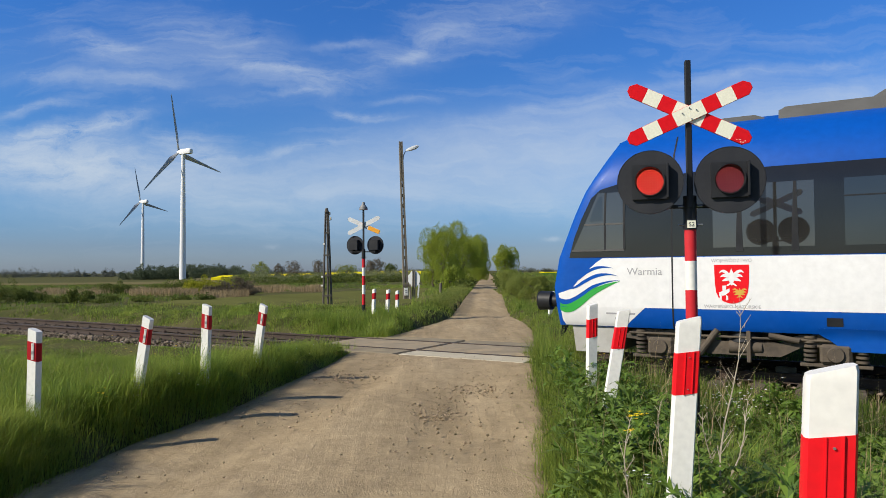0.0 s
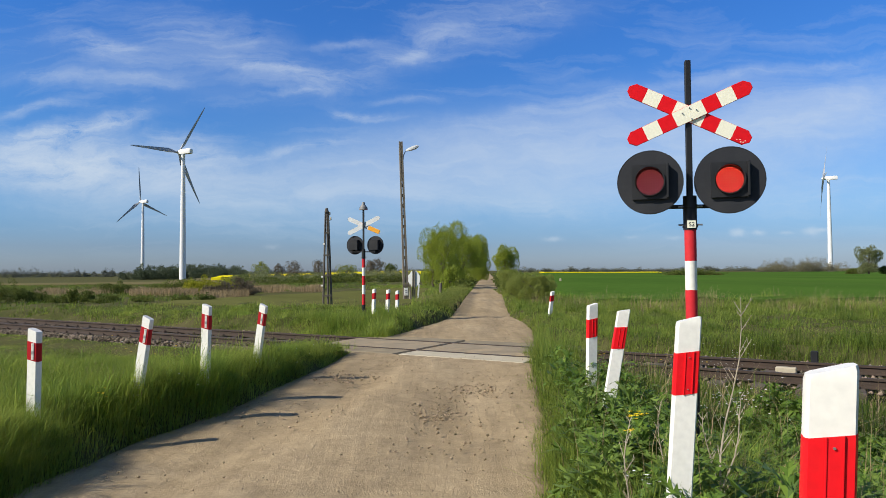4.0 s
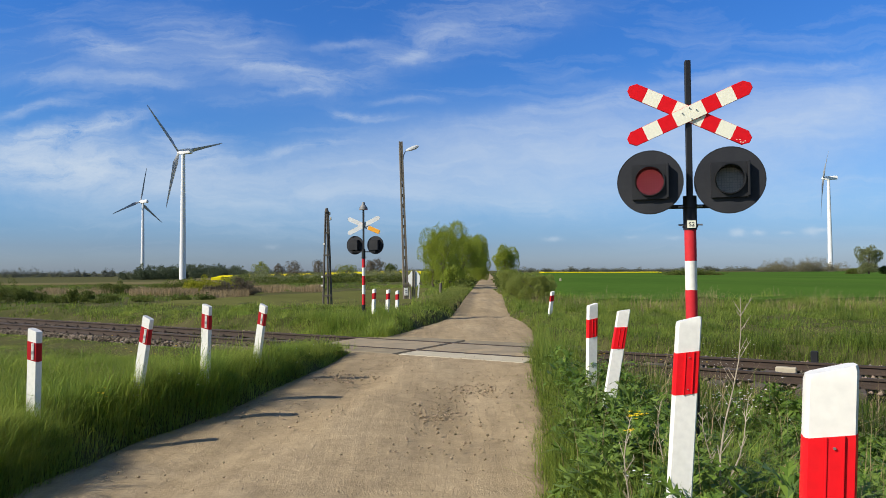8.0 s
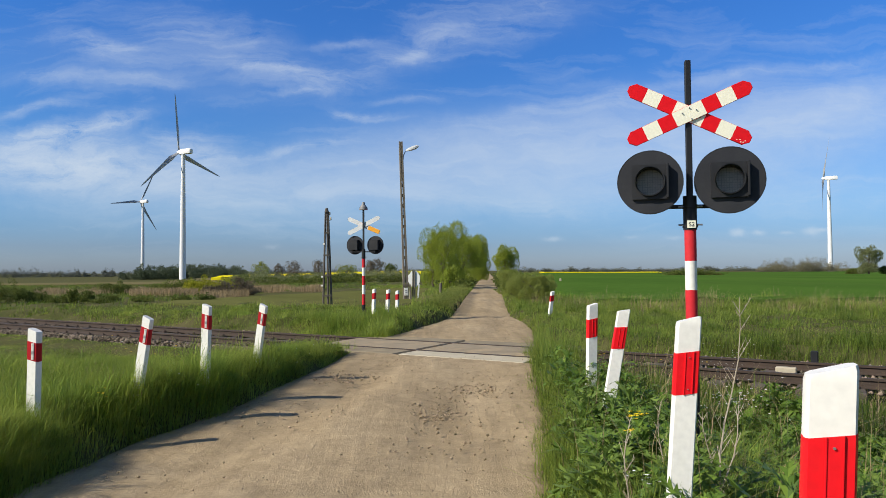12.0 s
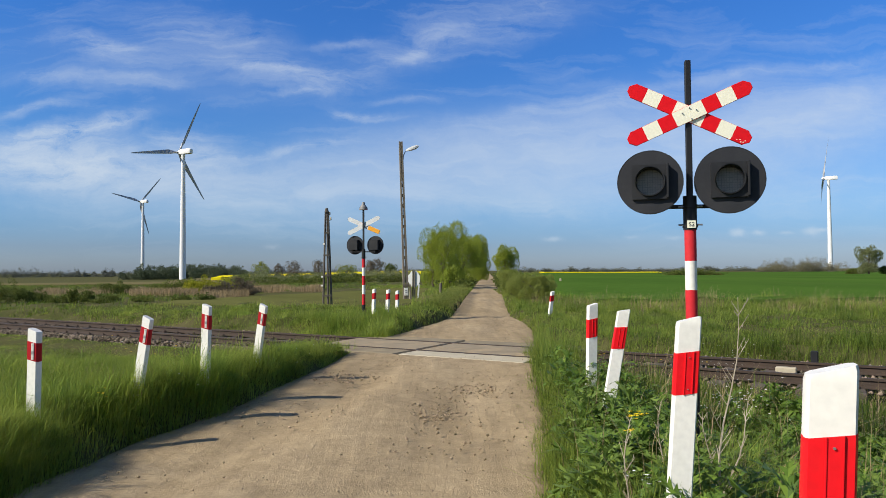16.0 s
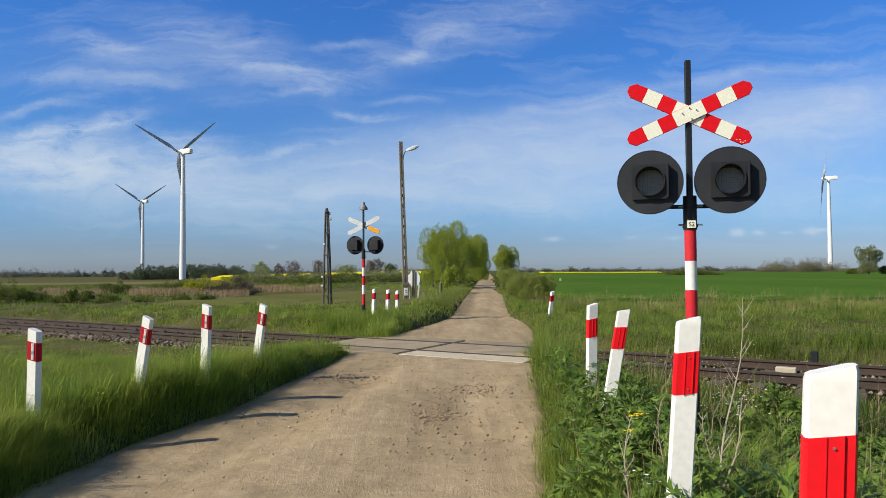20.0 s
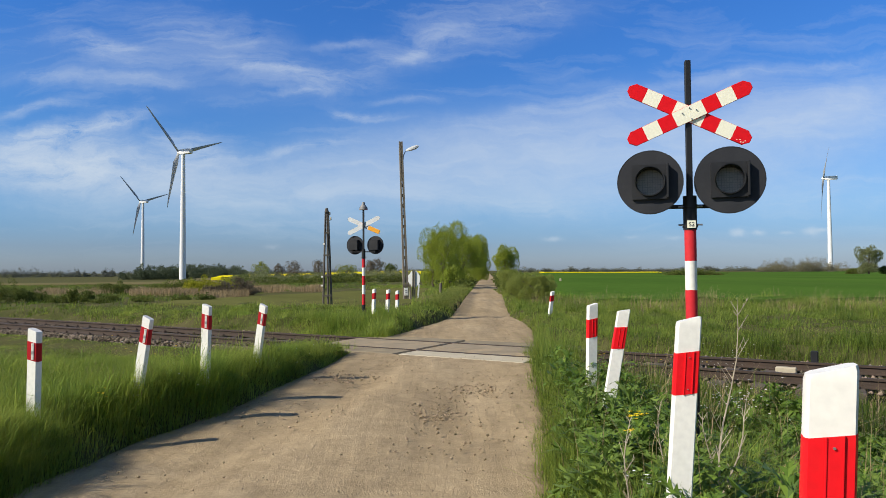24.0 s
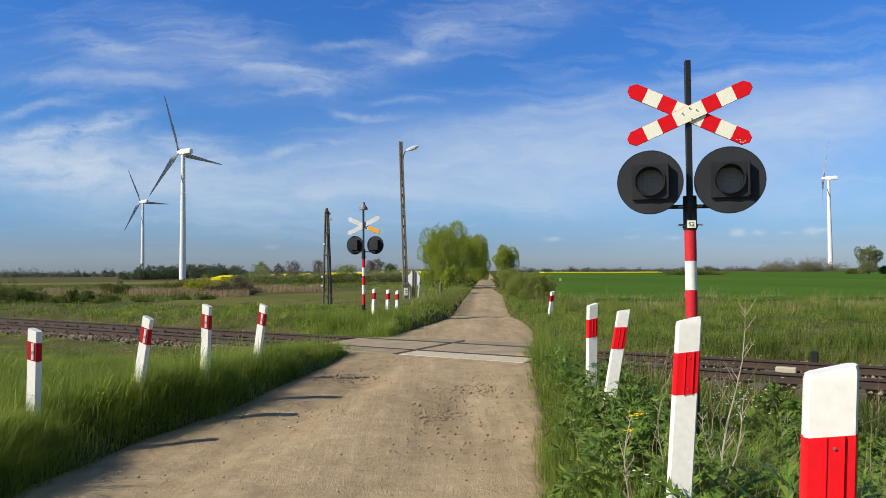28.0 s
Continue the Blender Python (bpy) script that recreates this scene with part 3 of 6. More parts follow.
# ---- road ----
def road():
    ys = np.concatenate((np.arange(-30, 2, 1.0), np.arange(2, 5, 0.12), np.arange(5, 15, 0.07), np.arange(15, 22, 0.12), np.geomspace(22, 500, 70)))
    us = np.linspace(0, 1, 61)
    l, r = np.interp(ys, ROAD_Y, ROAD_L) - 0.25, np.interp(ys, ROAD_Y, ROAD_R) + 0.25
    X = l[:, None] + (r - l)[:, None] * us[None]
    Y = np.repeat(ys[:, None], len(us), 1)
    rut = -0.05 * (np.exp(-((us - 0.3) / 0.10) ** 2) + np.exp(-((us - 0.72) / 0.10) ** 2))[None]
    crown = 0.05 * (1 - (2 * us - 1) ** 2)[None] - 0.03
    bumps = np.array([[noise.fractal(Vector((x * 0.9, y * 0.45, 0.3)), 0.9, 2.1, 4) for x, y in zip(xr, yr)] for xr, yr in zip(X, Y)])
    furrow = np.array([[noise.fractal(Vector((x * 4.2 - y * 1.1, y * 0.5 + x * 0.15, 5.3)), 0.9, 2.1, 3) for x, y in zip(xr, yr)] for xr, yr in zip(X, Y)])
    bumps = bumps + 0.16 * furrow
    d = np.hypot(X, Y)
    az = np.degrees(np.arctan2(X, np.maximum(Y, 1e-3)))
    far = far_land(az, d)
    t_ = np.abs((X - TRACK[0]) * ACROSS[0] + (Y - TRACK[1]) * ACROSS[1])
    Z = far + rut * (1 - 0.6 * smooth01(15, 24, Y)) + crown + (0.03 - 0.02 * smooth01(15, 24, Y)) * bumps
    pits = ((-1.35, 10.4, 0.45, 0.05), (-0.1, 9.3, 0.5, 0.035), (-0.35, 12.2, 0.5, 0.03), (0.5, 7.2, 0.6, 0.03), (-1.9, 7.6, 0.5, 0.035), (-1.2, 6.2, 0.7, 0.03))
    for px_, py_, pr, pd in pits:
        Z = Z - pd * np.exp(-(((X - px_) / pr) ** 2 + ((Y - py_) / (pr * 1.3)) ** 2))
    Z = np.where(t_ < 1.48, -0.05, Z * smooth01(1.5, 3.2, t_) - 0.012) + approach(Y)
    edge = np.minimum(us, 1 - us)[None]
    Z = Z - 0.08 * smooth01(0.04, 0.0, edge)
    v_ = np.stack((X.ravel(), Y.ravel(), Z.ravel()), 1)
    ny, nx = X.shape
    i = (np.arange(ny - 1)[:, None] * nx + np.arange(nx - 1)[None]).ravel()
    t = np.concatenate((np.stack((i, i + 1, i + nx + 1), 1), np.stack((i, i + nx + 1, i + nx), 1)))
    ob = tagged(new("road", tri_mesh("road", v_, t, "road")), "unpaved sandy gravel road, rutted, over the railway crossing", "road", kind="structure")
    ob.data.shade_smooth()


road()


# ---- track ----
def on_track(s, t, z=0.0):
    q = TRACK + ALONG * s + ACROSS * t
    return Vector((q[0], q[1], z))


TURN = math.degrees(math.atan2(ALONG[1], ALONG[0]))


def track_pose(s, t=0.0, z=0.0):
    return Matrix.Translation(on_track(s, t, z)) @ pose(0, 0, 0, 0, 0, TURN)


def track():
    root = empty("railway_track", track_pose(0), "single railway track with rusty rails on dark sleepers", "track", kind="structure")
    prof = ((-0.065, -0.15), (-0.065, -0.135), (-0.012, -0.115), (-0.010, -0.045), (-0.036, -0.035), (-0.036, -0.006), (-0.028, 0.0),
            (0.028, 0.0), (0.036, -0.006), (0.036, -0.035), (0.010, -0.045), (0.012, -0.115), (0.065, -0.135), (0.065, -0.15))
    for side in (-1, 1):
        bm = loft([[(s, side * 0.753 + y, z) for y, z in prof] for s in (-300, -60, -30, -15, 0, 15, 30, 60, 700)])
        for f in bm.faces:
            if abs(f.calc_center_median().z) < 0.004:
                f.material_index = 1
        part("rail", bm, ("rail_side", "rail_top"), root, "rusty steel rail with a bright worn head", smooth=0)
    # sleepers, and the clips that hold the rails
    sl = mesh_of(box(-0.125, 0.125, -1.28, 1.28, -0.30, -0.15, 0.015), "sleeper")
    cb = bmesh.new()
    for dy in (-0.1, 0.1):
        box(-0.05, 0.05, dy - 0.035, dy + 0.035, -0.15, -0.115, 0.008, bm=cb)
        rod((0, dy, -0.12), (0, dy, -0.09), 0.014, seg=6, bm=cb)
    clip = mesh_of(cb, "rail_side")
    rng = random.Random(3)
    for i in range(-34, 21):
        ob = new("sleeper", sl)
        ob.parent = root
        ob.matrix_basis = pose(i * 0.62 + rng.uniform(-0.02, 0.02), rng.uniform(-0.03, 0.03), rng.uniform(-0.006, 0.004), 0, 0, rng.uniform(-1, 1))
        for side in (-1, 1):
            c = new("rail_clip", clip)
            c.parent = ob
            c.matrix_basis = pose(0, side * 0.753, 0)
    bm = bmesh.new()
    for i in list(range(-90, -34)) + list(range(21, 60)):
        box(i * 0.62 - 0.125, i * 0.62 + 0.125, -1.28, 1.28, -0.30, -0.155, bm=bm)
    tagged(part("far_sleepers", bm, "sleeper", root), kind="stuff")
    # crossing slabs between and beside the rails
    for s0, s1 in ((-2.75, -0.27), (-0.15, 2.5)):
        for t0, t1, z in ((-0.655, 0.655, -0.005), (0.82, 1.5, -0.012), (-1.5, -0.82, -0.008)):
            pale = s0 > -1 and t1 < 0
            part("crossing_slab", box(s0, s1, t0, t1, -0.16, z, 0.02), "pale_concrete" if pale else "concrete", root, "pale worn concrete slab" if pale else "")
    # track device beside the far rail
    part("track_box", box(6.28, 6.60, 0.45, 0.60, -0.2, -0.075, 0.015), "pale_concrete", root, "small pale box beside the rail")
    part("sensor_head", box(6.79, 6.91, 1.02, 1.14, -0.2, 0.16, 0.015), "black", root, "small black sensor beside the rail")


track()


def stones(name, label, px, py, pz, size, rng, material, parent=None):
    """Many small broken stones in one mesh."""
    n = len(px)
    base = np.array(((1, 0, 0), (-1, 0, 0), (0, 1, 0), (0, -1, 0), (0, 0, 1), (0, 0, -1)), float)
    faces = np.array(((0, 2, 4), (2, 1, 4), (1, 3, 4), (3, 0, 4), (2, 0, 5), (1, 2, 5), (3, 1, 5), (0, 3, 5)))
    v = base[None] * rng.uniform(0.5, 1.1, (n, 6, 1)) * size[:, None, None]
    v += rng.normal(0, 0.22, (n, 6, 3)) * size[:, None, None]
    an = rng.uniform(0, 6.28, n)
    c, s = np.cos(an)[:, None], np.sin(an)[:, None]
    v = np.stack((v[..., 0] * c - v[..., 1] * s, v[..., 0] * s + v[..., 1] * c, v[..., 2] * 0.75), 2)
    v += np.stack((px, py, pz), 1)[:, None]
    f = faces[None] + (np.arange(n) * 6)[:, None, None]
    return tagged(new(name, tri_mesh(name, v.reshape(-1, 3), f.reshape(-1, 3), material)), label, "stones", kind="stuff")


def off_road(x, y):
    return np.maximum(np.interp(y, ROAD_Y, ROAD_L) - x, x - np.interp(y, ROAD_Y, ROAD_R))


def to_track(x, y):
    return (x - TRACK[0]) * ALONG[0] + (y - TRACK[1]) * ALONG[1], (x - TRACK[0]) * ACROSS[0] + (y - TRACK[1]) * ACROSS[1]


rng = np.random.default_rng(11)
s_, t_ = rng.uniform(-22, 12, 40000), rng.uniform(-2.9, 2.5, 40000)
x_, y_ = TRACK[0] + ALONG[0] * s_ + ACROSS[0] * t_, TRACK[1] + ALONG[1] * s_ + ACROSS[1] * t_
ok = (off_road(x_, y_) > 0.35) & (np.abs(np.abs(t_) - 0.753) > 0.07) & ((s_ < 0) | (t_ > -0.9))
s_, t_, x_, y_ = s_[ok], t_[ok], x_[ok], y_[ok]
z_ = -0.19 - 0.28 * smooth01(1.7, 3.0, np.abs(t_)) + rng.uniform(-0.02, 0.02, len(x_)) + 0.07 * np.exp(-((np.abs(t_) - 1.5) / 0.3) ** 2)
stones("ballast", "grey-brown broken stone ballast under the track", x_, y_, z_, rng.uniform(0.028, 0.056, len(x_)), rng, "ballast")

n = 9000
y_ = rng.uniform(3.5, 24, n)
u_ = np.clip(np.abs(rng.normal(0, 0.5, n)), 0, 1) * rng.choice((-1, 1), n) * 0.5 + 0.5
u_ = np.where(rng.random(n) < 0.5, rng.random(n), u_)
l_, r_ = np.interp(y_, ROAD_Y, ROAD_L), np.interp(y_, ROAD_Y, ROAD_R)
x_ = l_ + (r_ - l_) * u_
ok = np.abs(to_track(x_, y_)[1]) > 1.7
x_, y_ = x_[ok], y_[ok]
size = 0.004 + 0.014 * rng.random(len(x_)) ** 7
stones("road_pebbles", "loose pebbles and grit on the sandy road", x_, y_, 0.0 - 0.03 * rng.random(len(x_)) + approach(y_), size, rng, "pebble")


heaps = ((-0.15, 8.4, 0.30, 0.35, 420), (-1.6, 10.5, 0.34, 0.22, 420), (0.35, 9.6, 0.30, 0.25, 320), (0.2, 12.3, 0.6, 0.25, 200), (0.1, 7.2, 0.5, 0.4, 200), (-1.1, 8.3, 0.4, 0.3, 160), (-2.4, 9.0, 0.25, 0.5, 200))
x_ = np.concatenate([rng.normal(hx, sx, k) for hx, hy, sx, sy, k in heaps])
y_ = np.concatenate([rng.normal(hy, sy, k) for hx, hy, sx, sy, k in heaps])
stones("rubble", "small heaps of loose rubble on the road", x_, y_, -0.014 + approach(y_), 0.005 + 0.022 * rng.random(len(x_)) ** 3, rng, "pebble")


# ---- guide posts ----
def guide_post(name, at, size, reflector, label, group, slope=0.3):
    """A plastic guide post with a slanted head, a red band and a reflector; at is its foot."""
    root = empty(name, at, label, "guide post", group)
    w, d, h = 0.06 * size, 0.042 * size, 1.22

    def ring(z, k=1.0, slope=0.0):
        out = []
        for x, y in ((-1, -0.6), (-0.86, -1), (0.86, -1), (1, -0.6), (1, 0.5), (0.75, 1), (-0.75, 1), (-1, 0.5)):
            out.append((x * w * k, y * d * k, z + slope * x * w))
        return out

    part("post_body", loft([ring(-0.35), ring(h - 0.06, 1, 0.0), ring(h - 0.035, 1.0, slope), ring(h - 0.02, 0.94, slope)]), "white", root, "white plastic post body")
    z0, z1 = (h - 0.135, h - 0.315) if reflector else (h - 0.19, h - 0.41)
    part("red_band", loft([ring(z1, 1.02, slope * 0.7), ring(z0, 1.02, slope * 0.7)]), "faded_red" if reflector else "red", root, "faded dark red band" if reflector else "bright red band")
    zr0, zr1 = z1 + 0.012, z0 - 0.012
    if reflector:
        strip = part("reflector", box(0.0, 0.032, -d * 1.02 - 0.007, -d * 1.02, zr1 - 0.16, zr1, 0.002), "reflector", root, "upright pale reflector")
        part("reflector_gap", box(0.002, 0.030, -d * 1.02 - 0.009, -d * 1.02 - 0.0072, zr1 - 0.105, zr1 - 0.075), "steel", strip, "dull grey stretch between two panes")
    else:
        k, px = slope * 0.7, (-0.013, 0.027)
        bm = loft([[(x, y, z + k * x) for x, y in ((px[0] - 0.002, -d * 1.02), (px[0], -d * 1.02 - 0.004), (px[1], -d * 1.02 - 0.004), (px[1] + 0.002, -d * 1.02))] for z in (z1, z0)])
        part("reflector", bm, "red", root, "raised red strip with rivets", smooth=0)
        for u in px:
            part("rib", loft([[(x, y, z + k * x) for x, y in ((u - 0.003, -d * 1.02 - 0.001), (u - 0.0015, -d * 1.02 - 0.0075), (u + 0.0015, -d * 1.02 - 0.0075), (u + 0.003, -d * 1.02 - 0.001))] for z in (z1, z0)]), "red", root, smooth=0)
    for zz in (zr0 + 0.016, zr1 - 0.016):
        part("bolt", rod((0.016 if reflector else 0.006, -d * 1.02 - 0.003, zz), (0.016 if reflector else 0.006, -d * 1.02 - 0.0095, zz), 0.0042, 0.003, seg=8), "steel", root)
    return root


LEFT_POSTS = "guide posts along the road edge before the track"
near_left = guide_post("guide_post", pose(-2.963, 4.95, 0, 0, 0, 22), 0.97, True, "white guide post with a dull red band in the grass", LEFT_POSTS, -0.32)
near_right = guide_post("guide_post", pose(1.021, 1.8, 0, 0, 0, -30), 1.02, False, "white guide post with a bright red band among weeds", LEFT_POSTS)


def set_post(ob, x, y, top, lean, turn, back=0.0, label=""):
    m = Matrix.Translation((x, y, top)) @ pose(0, 0, 0, back, lean, 0) @ pose(0, 0, 0, 0, 0, turn) @ Matrix.Translation((0, 0, -1.2))
    if label:
        ob = copy_thing(ob, m)
        tagged(ob, label)
    else:
        ob.matrix_basis = m
    return ob


set_post(near_left, -4.0, 6.67, 1.045, 0.5, -14)
set_post(near_left, -3.38, 7.8, 1.083, 8, -14, 0, "white guide post with a dull red band, leaning")
set_post(near_left, -3.02, 8.7, 1.175, 1.5, -16, 0, "white guide post with a dull red band in the grass")
set_post(near_left, -2.69, 10.2, 1.10, 7.5, -16, 0, "white guide post with a dull red band, leaning, near the track")
set_post(near_right, 1.021, 1.8, 1.335, 3.0, -20)
set_post(near_right, 1.298, 3.6, 1.335, 4.2, -9, 0, "white guide post with a bright red band before the crossing signal")
set_post(near_right, 1.831, 6.9, 1.185, 10, -5, 0, "white guide post with a bright red band, leaning strongly")
set_post(near_right, 1.795, 8.2, 1.18, 1.5, 12, 0, "white guide post with a bright red band near the track")
for x, y, z, lean, turn in ((-2.016, 19.8, 1.072, 1.5, 150), (-1.654, 20.4, 1.035, 2.5, 150), (-1.511, 22.3, 0.947, 0.5, 150), (3.267, 20.3, 0.953, 7, 200)):
    ob = set_post(near_left, x, y, z, lean, turn, 0, "white guide post with a red band beyond the track")
    tagged(ob, group="guide posts along the road edge beyond the track")


# ---- crossing signals ----
def signal_head(root, x, z, R0, deep):
    """A round backplate with its lamp box, visor, grid and an added colour drum that turns behind it. Front is -y."""
    turns = [(math.cos(q), math.sin(q)) for q in np.linspace(0, 2 * math.pi, 49)[:-1]]
    bm = loft([[(r * c, y, r * s) for c, s in turns] for r, y in ((0.137, 0.012), (R0, 0.012), (R0, -0.012), (0.137, -0.012), (0.137, 0.0119))], caps=False)
    head = part("backplate", bm, "plate", root, "round black backplate", at=pose(x, -0.10, z, 0, 0, -9))
    bm = bmesh.new()
    rod((0, 0.012, 0), (0, -0.0135, 0), R0 + 0.002, seg=48, bm=bm, caps=False)
    rod((0, 0.012, 0), (0, -0.0135, 0), R0 - 0.004, seg=48, bm=bm, caps=False)
    part("rim", bm, "black", head)
    # lamp box: frame before the plate, casing behind it
    bm = bmesh.new()
    R, A, D = 0.117, 0.156, -0.045
    ring_in = [(R * math.cos(q), D, R * math.sin(q)) for q in np.linspace(0, 2 * math.pi, 32, endpoint=False)]
    ring_out = []
    for x0, _, z0 in ring_in:
        k = A / max(abs(x0), abs(z0))
        ring_out.append((x0 * k, D, z0 * k))
    loft([[(p[0], -0.012, p[2]) for p in ring_out], ring_out, ring_in, [(p[0], 0.02, p[2]) for p in ring_in]], bm, caps=False)
    part("lamp_box", bm, "black", head, "square black lamp box")
    sq = ((-0.165, -0.165), (0.165, -0.165), (0.165, 0.165), (-0.165, 0.165))
    bm = loft([[(u * k, y, w * k) for u, w in sq] for y, k in ((0.0125, 0.97), (0.0125, 1.0), (deep - 0.015, 1.0), (deep, 0.93))], caps=False)
    bm.faces.new([bm.verts.new((u * 0.93, deep, w * 0.93)) for u, w in sq])
    part("casing", bm, "black", head)
    # visor: a hood round the upper part of the opening
    bm = bmesh.new()
    outer, inner = [], []
    for q in np.linspace(0, 2 * math.pi, 41):
        c, s = math.cos(q), math.sin(q)
        long_ = D - 0.035 - 0.085 * max(0.0, 0.75 * s - 0.6 * c)
        outer.append(((R + 0.012) * c, D + 0.002, (R + 0.012) * s, long_))
    loft([[(p[0], p[1], p[2]) for p in outer], [(p[0], p[3], p[2]) for p in outer],
          [(p[0] * 0.94, p[3], p[2] * 0.94) for p in outer], [(p[0] * 0.94, p[1], p[2] * 0.94) for p in outer]], bm, close=False, caps=False)
    part("visor", bm, "black", head, "short black visor", smooth=50)
    part("side_shield", box(A - 0.014, A + 0.006, D - 0.045, D, -0.15, 0.155, 0.004), "black", head)
    if deep < 0.2:
        return head, None
    # made-up drum in place of switching lamps: three faces, dark, faintly red and lit, turned about the upright axis
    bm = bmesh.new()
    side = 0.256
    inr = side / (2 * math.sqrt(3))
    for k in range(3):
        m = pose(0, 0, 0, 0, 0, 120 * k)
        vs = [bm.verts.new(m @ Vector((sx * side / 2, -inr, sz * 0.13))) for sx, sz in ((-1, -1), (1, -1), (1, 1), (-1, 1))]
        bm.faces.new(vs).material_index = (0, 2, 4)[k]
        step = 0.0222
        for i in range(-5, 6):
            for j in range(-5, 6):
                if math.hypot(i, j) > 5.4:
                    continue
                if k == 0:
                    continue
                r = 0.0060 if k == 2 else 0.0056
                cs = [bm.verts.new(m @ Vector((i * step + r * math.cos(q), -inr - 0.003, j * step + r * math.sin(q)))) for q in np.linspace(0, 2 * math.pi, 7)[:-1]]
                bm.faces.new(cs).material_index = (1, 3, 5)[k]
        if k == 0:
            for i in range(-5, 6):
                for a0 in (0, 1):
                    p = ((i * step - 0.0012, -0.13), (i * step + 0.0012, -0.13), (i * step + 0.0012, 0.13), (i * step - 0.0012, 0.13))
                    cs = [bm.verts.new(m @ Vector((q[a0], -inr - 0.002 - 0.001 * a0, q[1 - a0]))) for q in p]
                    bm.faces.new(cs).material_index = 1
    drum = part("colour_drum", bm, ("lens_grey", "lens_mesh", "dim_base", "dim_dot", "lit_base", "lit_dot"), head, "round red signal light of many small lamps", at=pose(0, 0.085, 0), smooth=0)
    return head, drum


def cross_arm(root, turn, y):
    """One board of the cross: seven painted fields with pointed ends and a thin red rim behind."""
    cuts = (-0.585, -0.425, -0.28, -0.14, 0.14, 0.28, 0.425, 0.585)
    h = 0.067
    bm = bmesh.new()
    for i, (a0, a1) in enumerate(zip(cuts, cuts[1:])):
        p = [(a0, -h), (a1, -h), (a1, h), (a0, h)]
        if i == 0:
            p = [(a0 + 0.05, -h), (a1, -h), (a1, h), (a0 + 0.05, h), (a0, h * 0.35), (a0, -h * 0.35)]
        if i == 6:
            p = [(a0, -h), (a1 - 0.05, -h), (a1, -h * 0.35), (a1, h * 0.35), (a1 - 0.05, h), (a0, h)]
        lo = [bm.verts.new((u, 0, w)) for u, w in p]
        hi = [bm.verts.new((u, 0.004, w)) for u, w in p]
        f = [bm.faces.new(lo), bm.faces.new(hi[::-1])] + [bm.faces.new((lo[k], lo[(k + 1) % len(p)], hi[(k + 1) % len(p)], hi[k])) for k in range(len(p))]
        for q in f:
            q.material_index = 0 if i in (0, 2, 4, 6) else 1
    arm = part("cross_arm", bm, ("red", "sign_white"), root, "red and white cross board", at=pose(0, y, 0, 0, turn, 0), smooth=0)
    p = [(-0.588, -h * 0.36), (-0.537, -h - 0.0025), (0.537, -h - 0.0025), (0.588, -h * 0.36), (0.588, h * 0.36), (0.537, h + 0.0025), (-0.537, h + 0.0025), (-0.588, h * 0.36)]
    bm = loft([[(u, 0.0041, w) for u, w in p], [(u, 0.014, w) for u, w in p]])
    for f in bm.faces:
        if f.calc_center_median().y > 0.0135:
            f.material_index = 1
    part("backing", bm, ("red", "sign_back"), arm, "grey metal back with a red rim", smooth=0)
    return arm


